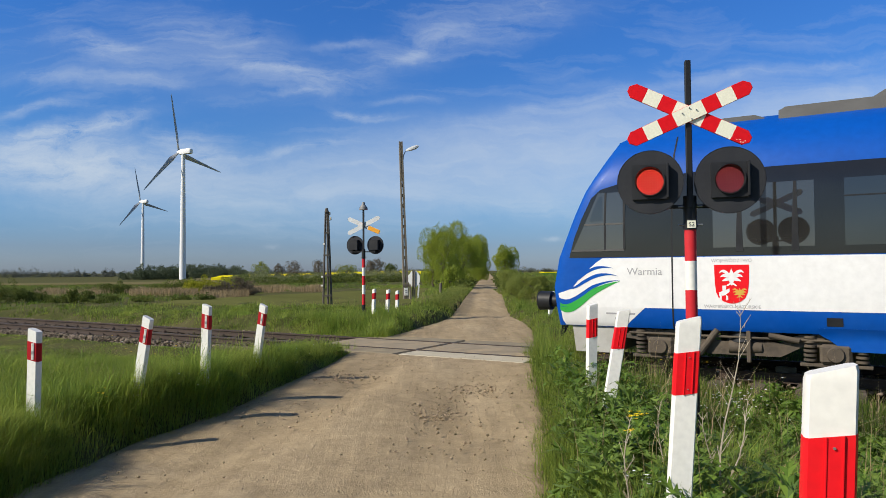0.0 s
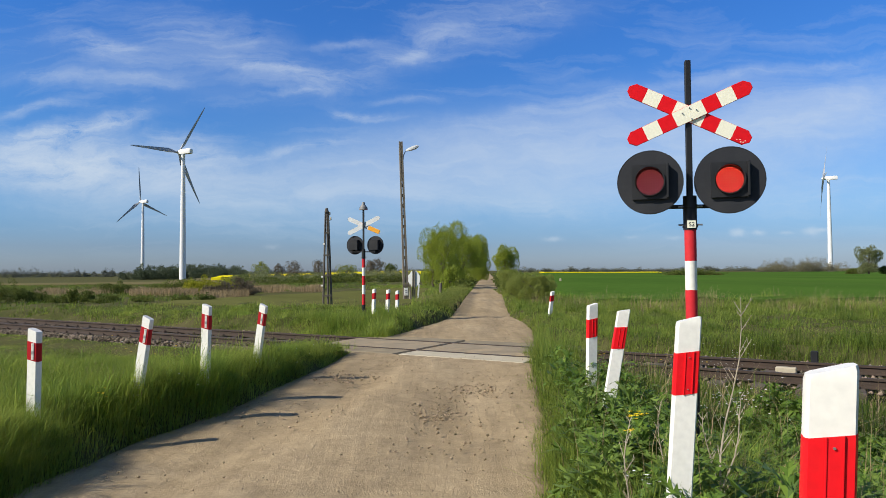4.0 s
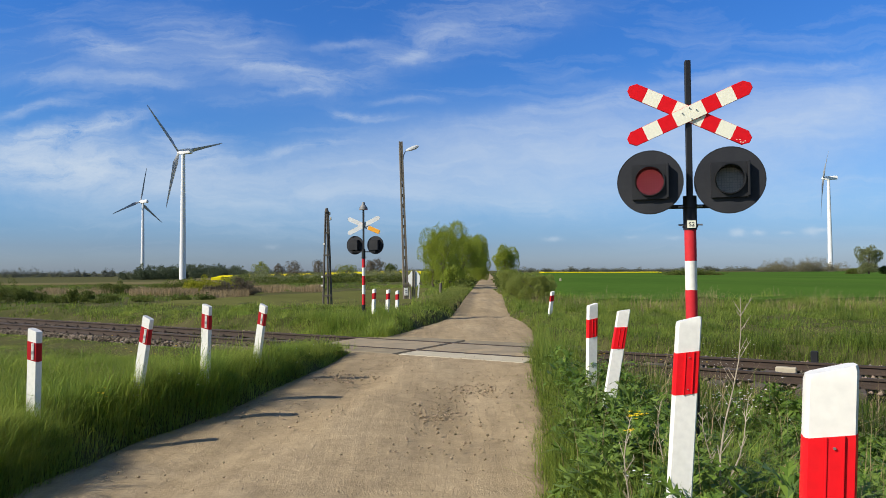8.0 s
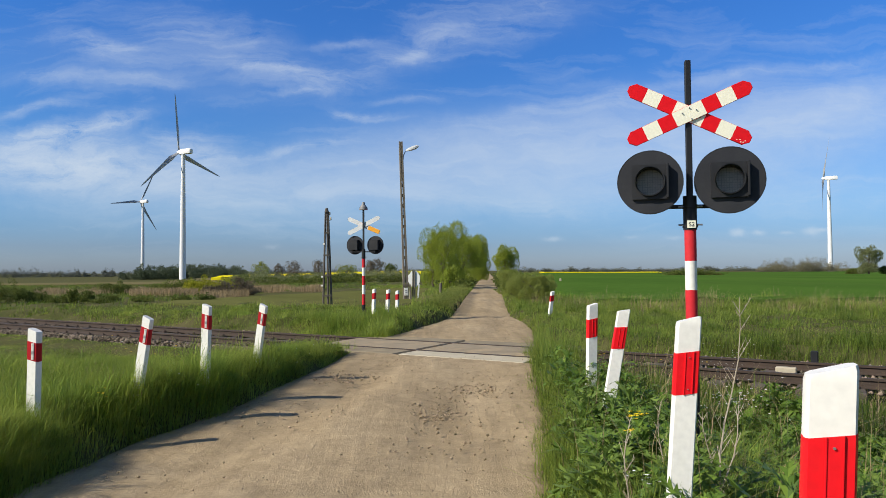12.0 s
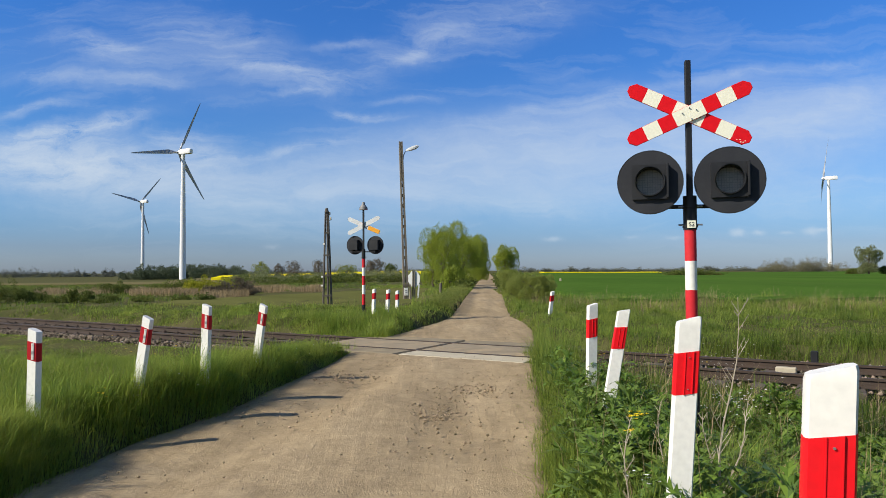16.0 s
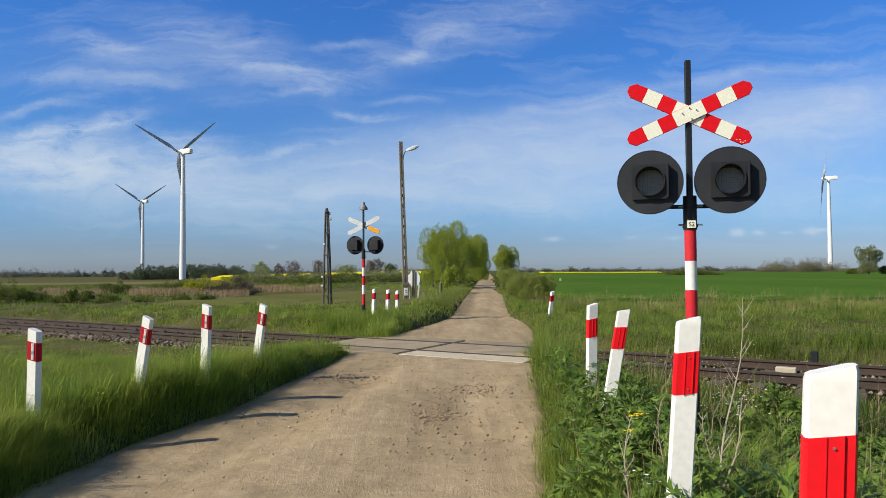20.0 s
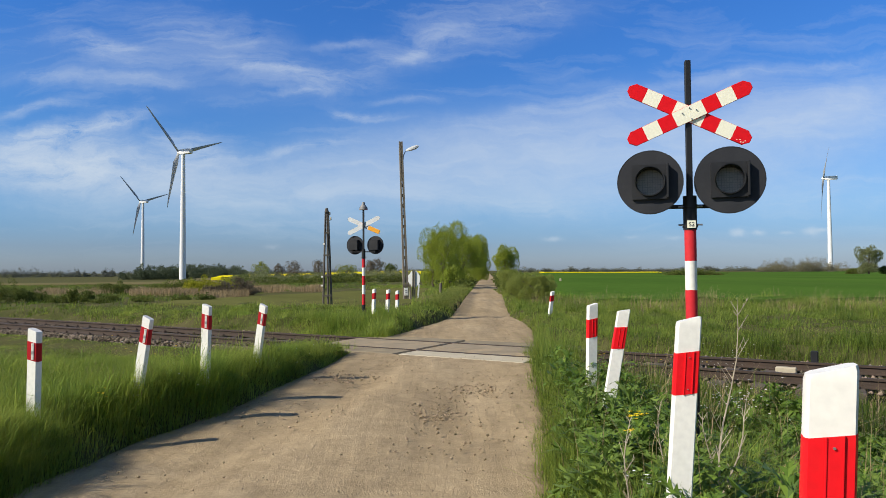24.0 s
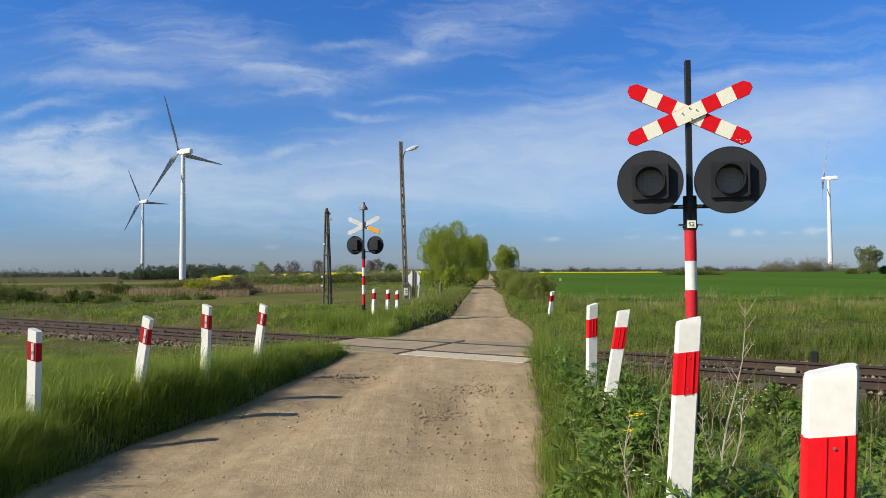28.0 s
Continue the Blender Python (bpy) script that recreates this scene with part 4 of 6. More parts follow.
def crossing_signal(m, label, bell=False):
    root = empty("crossing_signal", m, label, "railway signal", "signals at the level crossing")
    part("mast", box(-0.026, 0.026, -0.026, 0.026, 2.2, 3.505, 0.006), "black", root, "slim black mast")
    part("collar", rod((0, 0, 1.955), (0, 0, 2.262), 0.06, seg=20), "black", root)
    for z, h in ((2.17, 0.03), (1.985, 0.02)):
        part("clamp", rod((0, 0, z - h / 2), (0, 0, z + h / 2), 0.067, seg=20), "black", root)
    for z in (2.165, 2.0):
        part("clamp_bolt", rod((-0.105, -0.02, z), (0.105, -0.02, z), 0.008, seg=8), "steel", root)
    cuts = (1.955, 1.673, 1.41, 1.12, 0.83, 0.5, -0.4) if bell else (1.955, 1.673, 1.41, 0.98, -0.4)
    for k, (z1, z0) in enumerate(zip(cuts, cuts[1:])):
        if k == len(cuts) - 2:
            part("mast_foot", rod((0, 0, z0), (0, 0, z1), 0.056, seg=20), "black", root, "black foot of the mast")
            continue
        c = ("mast_red", "white")[k % 2]
        part("painted_band", rod((0, 0, z0), (0, 0, z1), 0.052, seg=20), c, root, ("red painted stretch of the mast", "white painted stretch of the mast")[k % 2])
    part("bracket", box(-0.38, 0.38, 0.0, 0.03, 2.15, 2.185, 0.004), "black", root)
    for sx in (-1, 1):
        part("strut", box(sx * 0.38 - 0.02, sx * 0.38 + 0.02, -0.09, 0.03, 2.12, 2.22, 0.004), "black", root)
    # cross boards with their bolts
    a1 = cross_arm(root, -23.6, -0.05)
    a2 = cross_arm(root, 26.0, -0.032)
    for a_ in (a1, a2):
        a_.matrix_basis = Matrix.Translation((0, 0, 3.008)) @ a_.matrix_basis
    for bx, bz in ((-0.06, 0.0), (0.0, 0.05), (0.06, 0.03), (0.02, -0.05)):
        part("bolt", rod((bx, -0.05, 3.008 + bz), (bx, -0.062, 3.008 + bz), 0.0055, seg=8), "steel", root)
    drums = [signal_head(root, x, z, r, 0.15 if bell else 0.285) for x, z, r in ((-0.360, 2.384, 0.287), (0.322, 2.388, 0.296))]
    if not bell:
        for bx, bz in ((0.475, -0.045), (0.50, -0.035), (0.515, -0.052), (0.535, -0.045), (0.545, -0.028)):
            part("chipped_paint", box(bx - 0.0045, bx + 0.0045, -0.0012, -0.0002, bz - 0.005, bz + 0.005), "sign_white", a2, "pale chip in the red paint")
    # number plate
    tag = part("tag_plate", box(-0.038, 0.038, -0.068, -0.063, 1.968, 2.036, 0.002), "sign_white", root, "small white plate lettered S2")
    if bell:
        bm = rod((0, 0, 3.505), (0, 0, 3.575), 0.14, 0.13, 20)
        rod((0, 0, 3.575), (0, 0, 3.655), 0.12, 0.075, 20, bm)
        rod((0, 0, 3.655), (0, 0, 3.745), 0.06, 0.045, 16, bm)
        part("bell", bm, "bell_grey", root, "grey warning bell")
        part("notice_board", box(-0.56, -0.16, 0.0142, 0.024, -0.065, 0.065, 0.003), "orange", a1, "orange notice board on the back of the cross")
    return root, [d for _, d in drums], tag


def lettering(text, size, m, material, parent, name="lettering", depth=0.001):
    cu = bpy.data.curves.new("text", "FONT")
    cu.body, cu.size, cu.extrude, cu.align_x, cu.align_y = text, size, depth, "CENTER", "CENTER"
    tmp = bpy.data.objects.new("text", cu)
    me = bpy.data.meshes.new_from_object(tmp)
    bpy.data.objects.remove(tmp)
    me.materials.clear()
    me.materials.append(M[material])
    ob = new(name, me)
    ob.parent = parent
    ob.matrix_basis = m
    return ob


near_signal, near_drums, tag = crossing_signal(pose(2.246, 6.15, 0, 0, 0, -9), "level crossing signal with red-white cross and two lamps")
lettering("S2", 0.055, pose(0, -0.0695, 2.0, 90, 0, 0), "ink", tag)
far_signal, far_drums, tag2 = crossing_signal(pose(-2.52, 21.5, 0.04, 0, 0, 167), "level crossing signal seen from behind, with a bell", bell=True)


# ---- poles beyond the track ----
def lamp_pole():
    root = empty("street_lamp", pose(-1.86, 34, -0.05, 0, -1.7, 11), "tall concrete pole with slots and a street lamp", "street lamp")
    H = 8.15
    for sx in (-1, 1):
        part("pole_leg", loft([[(sx * (0.088 - 0.036 * k) + dx * (0.052 - 0.017 * k), dy * (0.11 - 0.035 * k), -0.5 * (1 - k) + H * k) for dx, dy in ((-1, -1), (1, -1), (1, 1), (-1, 1))] for k in (0.0, 0.5, 1.0)]), "pole_concrete", root, smooth=0)
    zs = np.arange(0.75, 6.2, 0.52)
    for z in zs:
        k = z / H
        part("rung", box(-(0.037 - 0.018 * k), 0.037 - 0.018 * k, -0.06, 0.06, z - 0.075, z + 0.075), "pole_concrete", root)
    part("pole_web", box(-0.022, 0.022, -0.06, 0.06, 6.2, H - 0.02), "pole_concrete", root)
    part("pole_web", box(-0.036, 0.036, -0.08, 0.08, -0.3, 0.42), "pole_concrete", root)
    bm = bmesh.new()
    pts = [(0.10, 0, 5.0), (0.09, 0, 7.2), (0.12, 0, 7.45), (0.20, 0, 7.62), (0.30, 0, 7.70)]
    for p, q in zip(pts, pts[1:]):
        rod(p, q, 0.022, seg=8, bm=bm)
    part("lamp_arm", bm, "steel", root, "thin grey pipe arm")
    head = part("lamp_head", loft([[(x, y * w, z * h + x * 0.33) for y, z in ((-1, -0.4), (1, -0.4), (1, 0.3), (0.6, 1), (-0.6, 1), (-1, 0.3))] for x, w, h in ((0, 0.06, 0.05), (0.12, 0.10, 0.09), (0.3, 0.14, 0.12), (0.55, 0.14, 0.11), (0.66, 0.08, 0.05))]), "sign_back", root, "pale grey lamp head", at=pose(0.24, 0, 7.68))
    part("lamp_glass", loft([[(x, y * 0.11, z + x * 0.33) for y, z in ((-1, -0.045), (1, -0.045), (0.8, -0.075), (-0.8, -0.075))] for x in (0.22, 0.56)]), "lens_grey", head, "dull glass under the lamp")
    bx = part("number_plate", box(-0.09, 0.11, -0.13, -0.105, 0.42, 0.80, 0.008), "white", root, "small white plate on the pole")
    for z in (0.55, 0.64):
        part("number_bar", box(-0.045, 0.065, -0.134, -0.1305, z, z + 0.045), "grey_ink", bx)
    part("collar", box(-0.15, 0.19, -0.12, -0.1, 0.86, 0.98, 0.006), "grey_post", root, "dark iron band")
    return root


lamp_pole()


def old_pole():
    root = empty("telegraph_pole", pose(-4.63, 27, -0.1), "weathered twin-legged telegraph pole stump", "pole")
    for x0 in (-0.16, 0.06, 0.2):
        part("pole_leg", rod((x0, 0.1 * (x0 > 0.1), -0.4), (x0 * 0.3, 0, 4.1 - 0.25 * abs(x0)), 0.045, 0.036, 10), "old_wood", root)
    for z in (0.7, 1.5, 2.3, 3.2):
        k = 1 - 0.7 * z / 4.1
        part("cross_brace", box(-0.2 * k, 0.24 * k, -0.08, -0.04, z, z + 0.07), "old_wood", root)
    part("top_cap", rod((0, 0, 4.05), (0, 0, 4.22), 0.09, 0.05, 10), "old_wood", root)
    for x, z in ((0.16, 3.75), (0.12, 3.95)):
        part("insulator", rod((x, 0, z), (x, 0, z + 0.11), 0.035, 0.025, 10), "pale_concrete", root)
        part("hook", rod((0, 0, z - 0.05), (x, 0, z), 0.012, seg=6), "steel", root)
    for x, z in ((-0.17, 1.1), (-0.16, 1.45), (-0.09, 2.75)):
        part("white_tag", box(x - 0.05, x + 0.03, -0.09, -0.075, z, z + 0.07, 0.004), "white", root)
    return root


old_pole()


def road_sign_back():
    root = empty("road_sign", pose(-1.43, 33.5, 0, 0, 0, -14), "octagonal road sign seen from behind on dark posts", "road sign")
    p = [(0.30 * math.cos(q) / math.cos(math.pi / 8), 0.385 * math.sin(q) / math.cos(math.pi / 8)) for q in np.arange(8) * math.pi / 4 + math.pi / 8]
    part("sign_plate", loft([[(x * k, y, 1.2 + z * k) for x, z in p] for y, k in ((-0.025, 0.97), (-0.02, 1.0), (0.0, 1.0))]), "sign_back", root, "pale grey metal back of the sign", smooth=0)
    for x in (-0.05, 0.045):
        part("sign_post", box(x - 0.03, x + 0.03, -0.09, -0.04, -0.4, 1.6, 0.006), "grey_post", root, "dark iron post")
    for z in (0.98, 1.38):
        part("sign_clip", box(-0.12, 0.12, -0.042, -0.024, z, z + 0.04), "sign_back", root)
    for x, y, h, lean, mt in ((-1.66, 33.4, 0.95, 3, "pale_concrete"), (-1.58, 33.35, 0.9, -3, "grey_post"), (-1.26, 33.3, 0.95, 4, "sign_back")):
        st = empty("concrete_stake", pose(x, y, 0, 0, lean, 0), "slim grey concrete stake in the grass", "stake", "stakes by the lamp pole")
        part("stake_body", loft([[(u * w, v_ * w, z) for u, v_ in ((-1, -1), (1, -1), (1, 1), (-1, 1))] for z, w in ((-0.4, 0.042), (h - 0.02, 0.036), (h, 0.028))]), mt, st, smooth=0)


road_sign_back()
st = empty("wooden_stake", pose(-0.18, 45, 0), "short weathered grey stake beside the road", "stake")
part("stake_body", loft([[(r * math.cos(q) + 0.02 * z, r * math.sin(q), z) for q in np.linspace(0, 2 * math.pi, 11)[:-1]] for z, r in ((-0.3, 0.10), (0.4, 0.095), (0.74, 0.085), (0.78, 0.06))]), "grey_post", st)
mk = empty("field_marker", pose(13.8, 80, float(terrain(13.8, 80)) + 0.2), "small white marker stone in the wheat", "marker")
part("marker_body", loft([[(x * w, y * w * 0.8, z) for x, y in ((-1, -1), (1, -1), (1, 1), (-1, 1))] for z, w in ((-0.4, 0.10), (0.32, 0.09), (0.38, 0.06))]), "pale_concrete", mk, smooth=0)


# ---- wind turbines ----
def turbine(m, hub, radius, label):
    root = empty("wind_turbine", m, label, "wind turbine", "wind turbines in the fields")
    part("tower", loft([[(r * math.cos(q), r * math.sin(q), z) for q in np.linspace(0, 2 * math.pi, 25)[:-1]] for z, r in ((-3, 2.05), (hub * 0.5, 1.62), (hub - 1.5, 1.12))]), "turbine", root, "white tapered steel tower", smooth=60)
    part("nacelle", loft([[(x * k, y, hub + z * k) for x, z in ((-1.5, -1.5), (1.5, -1.5), (1.7, 0), (1.3, 1.7), (-1.3, 1.7), (-1.7, 0))] for y, k in ((-6.9, 0.75), (-6.2, 0.96), (1.6, 0.96), (2.4, 0.8))]), "turbine", root, "white boxy nacelle")
    rotor = part("rotor_hub", loft([[(r * math.cos(q), y, r * math.sin(q)) for q in np.linspace(0, 2 * math.pi, 17)[:-1]] for y, r in ((-0.9, 1.3), (0.2, 1.35), (1.3, 1.0), (2.0, 0.25))]), "turbine", root, "rounded rotor hub", at=pose(0, 3.4, hub), smooth=50)
    rings = []
    for k, chord, thick, twist in ((0.02, 1.5, 1.5, 60), (0.07, 1.7, 1.2, 45), (0.2, 3.1, 0.7, 26), (0.4, 2.3, 0.42, 14), (0.7, 1.4, 0.24, 6), (0.93, 0.8, 0.12, 2), (1.0, 0.25, 0.05, 0)):
        ring = []
        for u, w in ((-0.3, 0), (-0.15, 0.5), (0.15, 0.42), (0.7, 0), (0.15, -0.42), (-0.15, -0.5)):
            c, s = math.cos(radians(twist)), math.sin(radians(twist))
            x, y = u * chord, w * thick
            ring.append((x * c - y * s, x * s + y * c - 1.0 * k * k, radius * k))
        rings.append(ring)
    blade = mesh_of(loft(rings), "blade", smooth=50)
    for k in range(3):
        b = new("rotor_blade", blade)
        b.parent = rotor
        b.matrix_basis = pose(0, 0.3, 0, 0, 120 * k, 0)
    return root, rotor


WIND = 63
turbine_a, rotor_a = turbine(pose(-162.4, 423, -3.6, 0, 0, WIND), 80.6, 36.2, "tall white wind turbine with turning blades")
turbine_b, rotor_b = turbine(pose(-315.0, 711, -4.5, 0, 0, WIND), 80.6, 36.2, "distant white wind turbine with turning blades")
turbine_c, rotor_c = turbine(pose(332.3, 582, -1.6, 0, 0, WIND), 80.6, 36.2, "distant white wind turbine seen edge-on")


# ---- railcar ----
CAR_L = 24.5
BODY_Z = (0.66, 0.75, 0.98, 1.3, 1.79, 2.15, 2.5, 2.9, 3.12, 3.42, 3.74, 3.95, 4.06, 4.10)
BODY_Y = (1.37, 1.42, 1.44, 1.44, 1.44, 1.44, 1.44, 1.435, 1.40, 1.30, 1.05, 0.72, 0.36, 0.0)


def half_width(z):
    return float(np.interp(z, BODY_Z, BODY_Y))


def nose(z):
    return float(np.interp(z, (0.3, 0.67, 1.2, 1.66, 2.24, 2.8, 3.24, 3.74, 3.95, 4.1), (0.3, 0.15, 0.03, 0.08, 0.31, 0.54, 0.86, 1.30, 1.75, 2.5)))


def side_panel(rows, out, flip):
    """A thin panel on the railcar's side: rows of height, start and end along the car."""
    bm = bmesh.new()
    grid = []
    for z, x0, x1 in rows:
        n = 10
        y = -(half_width(z) + out)
        grid.append([bm.verts.new((x0 + (x1 - x0) * k / n, y * flip, z)) for k in range(n + 1)])
    for g, h in zip(grid, grid[1:]):
        for k in range(len(g) - 1):
            bm.faces.new((g[k], g[k + 1], h[k + 1], h[k]))
    r = bmesh.ops.extrude_face_region(bm, geom=list(bm.faces))
    for v in r["geom"]:
        if isinstance(v, bmesh.types.BMVert):
            v.co.y += flip * 0.012
    return bm


def crescent(pts, widths, out, flip):
    """A curved tapering stripe on the side; pts along it as (x, z)."""
    bm = bmesh.new()
    xs, zs = [p[0] for p in pts], [p[1] for p in pts]
    k = np.linspace(0, 1, 17)
    kk = np.linspace(0, 1, len(pts))
    px = [float(np.interp(q, kk, xs)) for q in k]
    cz = np.polyfit(kk, zs, min(3, len(pts) - 1))
    pz = [float(np.polyval(cz, q)) for q in k]
    w = [float(np.interp(q, np.linspace(0, 1, len(widths)), widths)) / 2 for q in k]
    rows = []
    for x, z, ww in zip(px, pz, w):
        rows.append([bm.verts.new((x, -(half_width(z + d) + out) * flip, z + d)) for d in (-ww, ww)])
    for g, h in zip(rows, rows[1:]):
        bm.faces.new((g[0], h[0], h[1], g[1]))
    return bm


def railcar():
    root = empty("railcar", track_pose(0), "blue and white diesel railcar with a sloping nose", "train")
    ways = [0, 0.06, 0.2, 0.45, 0.8, 1.3, 2.0, 3.0, 6.0]
    rings = []
    prof = [(-y, z) for y, z in zip(BODY_Y, BODY_Z)] + [(y, z) for y, z in zip(BODY_Y[-2::-1], BODY_Z[-2::-1])]
    for k, w in enumerate(ways):
        rings.append([(nose(z) + w - (0.42 * (1 - (abs(y) / 1.44) ** 2) if w < 1.2 else 0) * max(0, 1 - w / 1.0), y * (0.965, 0.99, 1, 1, 1, 1, 1, 1, 1)[k], z) for y, z in prof])
    back = [[(CAR_L - x, y, z) for x, y, z in r] for r in rings[::-1]]
    part("body_shell", loft(rings + back), "blue", root, "glossy blue car body", smooth=40)
    for flip in (1, -1):
        white = [(0.985, 0.16, 24.2), (1.2, 0.13, 24.3), (1.245, 0.26, 24.2), (1.28, 0.37, 24.1), (1.36, 0.43, 24.0), (1.44, 0.50, 24.0), (1.6, 0.66, 23.8), (1.72, 0.80, 23.7), (1.785, 0.90, 23.6)]
        side = part("white_panel", side_panel(white, 0.004, flip), "train_white", root, "white side panel")
        part("white_wedge", side_panel([(0.67, 0.24, 1.25), (0.75, 0.2, 1.33), (0.985, 0.16, 1.58)], 0.004, flip), "train_white", root)
        part("window_band", side_panel([(1.80, 0.33, 24.2), (2.15, 0.43, 24.1), (2.44, 0.55, 24.0), (2.78, 0.72, 23.8), (2.92, 0.88, 23.6), (3.0, 1.2, 23.4), (3.10, 2.3, 22.2)], 0.006, flip), "band", root, "dark grey window band")
        for x0, x1, name in ((0.62, 1.25, "cab_window"), (2.62, 3.28, "door_window"), (3.36, 3.98, "door_window"), (4.35, 5.75, "window"), (6.0, 7.4, "window"), (7.65, 9.05, "window"), (9.3, 10.7, "window"), (12.2, 13.6, "window"), (13.9, 15.3, "window"), (15.6, 17.0, "window"), (17.3, 18.7, "window"), (19.0, 20.4, "window")):
            slant = 0.22 if name == "cab_window" else 0.0
            g = part(name, side_panel([(1.92, x0 - slant, x1), (2.15, x0 - slant * 0.5, x1), (2.5, x0 + slant * 0.25, x1), (2.86, x0 + slant, x1)], 0.011, flip), "glass" if name == "window" else "pane_grey", root, "dark opaque window pane")
            if name == "cab_window":
                for z0, z1, u0, u1 in ((2.33, 2.36, x0 - 0.02, x1 + 0.02), (1.90, 1.93, x0 - 0.24, x1 + 0.02)):
                    part("window_bar", side_panel([(z0, u0, u1), (z1, u0, u1)], 0.018, flip), "roof_grey", g, "thin grey bar")
                for u in (0.5 * (x0 + x1), x1):
                    part("window_post", side_panel([(1.92, u, u + 0.03), (2.4, u, u + 0.03), (2.86, u + 0.02, u + 0.05)], 0.018, flip), "black", g, "black window post")
                part("quarter_pane", side_panel([(2.4, x0 + 0.07, x0 + 0.29), (2.6, x0 + 0.14, x0 + 0.29), (2.8, x0 + 0.24, x0 + 0.29)], 0.015, flip), "glass", g)
            elif name == "door_window":
                part("window_post", side_panel([(1.86, x0 + 0.32, x0 + 0.42), (2.2, x0 + 0.33, x0 + 0.41), (2.86, x0 + 0.36, x0 + 0.40)], 0.016, flip), "black", g, "black door post")
            else:
                part("window_bar", side_panel([(2.60, x0, x1), (2.62, x0, x1)], 0.016, flip), "black", g)
        for x in (2.0,):
            part("door_seam", side_panel([(0.67, x, x + 0.022), (0.75, x, x + 0.022), (0.98, x, x + 0.022), (1.79, x, x + 0.022), (2.15, x, x + 0.022), (2.5, x + 0.01, x + 0.03), (2.9, x + 0.015, x + 0.037), (3.12, x + 0.02, x + 0.042), (3.42, x + 0.03, x + 0.052), (3.74, x + 0.04, x + 0.062)], 0.0075, flip), "black", root)
        for x0, x1 in ((4.0, 20.5),):
            part("skirt", side_panel([(0.43, x0 + 0.32, x1 - 0.32), (0.56, x0 + 0.16, x1 - 0.16), (0.66, x0, x1), (0.75, x0, x1)], 0.003, flip), "blue", root, "deep blue skirt between the bogies")
        part("hatch", side_panel([(0.78, 4.1, 4.3), (0.90, 4.1, 4.3)], 0.006, flip), "black", root, "small dark hatch")
        # waves at the nose
        part("wave", crescent([(0.50, 1.44), (0.62, 1.55), (0.80, 1.63), (1.08, 1.62)], (0.02, 0.055, 0.05, 0.0), 0.008, flip), "blue", side, "thin blue wave stripe")
        part("wave", crescent([(0.36, 1.285), (0.55, 1.38), (0.80, 1.50), (1.16, 1.49)], (0.02, 0.06, 0.06, 0.0), 0.008, flip), "blue", side, "thin blue wave stripe")
        part("wave", crescent([(0.13, 1.07), (0.4, 1.09), (0.7, 1.30), (1.19, 1.42)], (0.14, 0.10, 0.06, 0.0), 0.008, flip), "blue", side, "thin blue wave stripe")
        part("wave", crescent([(0.16, 0.98), (0.42, 1.0), (0.72, 1.22), (1.2, 1.41)], (0.12, 0.16, 0.12, 0.0), 0.010, flip), "green", side, "green wave stripe")
        # arms of the region: a red shield with plain pale shapes
        rows = [(1.08 + 0.58 * k, 2.87 - 0.235 * w, 2.87 + 0.235 * w) for k, w in ((0.0, 0.15), (0.05, 0.5), (0.14, 0.78), (0.28, 0.93), (0.5, 1.0), (1.0, 1.04))]
        shield = part("shield", side_panel(rows, 0.010, flip), "red", side, "red shield with plain pale shapes")
        for cx, cz, k, mt in ((2.87, 1.47, 1.0, "train_white"), (2.98, 1.24, 0.58, "gold")):
            for sx in (-1, 1):
                for reach, fall in ((0.17, 0.07), (0.155, 0.01), (0.13, -0.05)):
                    part("emblem", crescent([(cx, cz - 0.01 * k), (cx + sx * reach * 0.6 * k, cz + (fall + 0.02) * k), (cx + sx * reach * k, cz + fall * k)], (0.06 * k, 0.05 * k, 0.015 * k), 0.014, flip), mt, shield)
                part("emblem", crescent([(cx, cz - 0.08 * k), (cx + sx * 0.07 * k, cz - 0.125 * k)], (0.04 * k, 0.02 * k), 0.014, flip), mt, shield)
            part("emblem", crescent([(cx - 0.035 * k, cz), (cx, cz), (cx + 0.035 * k, cz)], (0.10 * k, 0.26 * k, 0.10 * k), 0.015, flip), mt, shield)
        for pts, wd in (([(2.69, 1.22), (2.77, 1.24), (2.84, 1.28)], (0.05, 0.08, 0.05)), ([(2.74, 1.30), (2.79, 1.32)], (0.09, 0.06)), ([(2.70, 1.17), (2.73, 1.16)], (0.08, 0.05)), ([(2.79, 1.17), (2.82, 1.16)], (0.09, 0.05))):
            part("emblem", crescent(pts, wd, 0.014, flip), "train_white", shield)
        turn = pose(0, 0, 0, 90, 0, 0 if flip > 0 else 180)
        for text, size, x, z, ink in (("Warmia", 0.17, 1.58, 1.56, "grey_ink"), ("WOJEWÓDZTWO", 0.068, 2.87, 1.72, "grey_ink"), ("WARMIŃSKO-MAZURSKIE", 0.068, 2.87, 1.03, "grey_ink")):
            lettering(text, size, Matrix.Translation((x, -(half_width(z) + 0.006) * flip, z)) @ turn, ink, side)
        for z, x0, x1 in ((0.87, 0.95, 1.42), (0.79, 1.1, 1.32)):
            part("small_print", side_panel([(z, x0, x1), (z + 0.028, x0, x1)], 0.007, flip), "grey_ink", root)
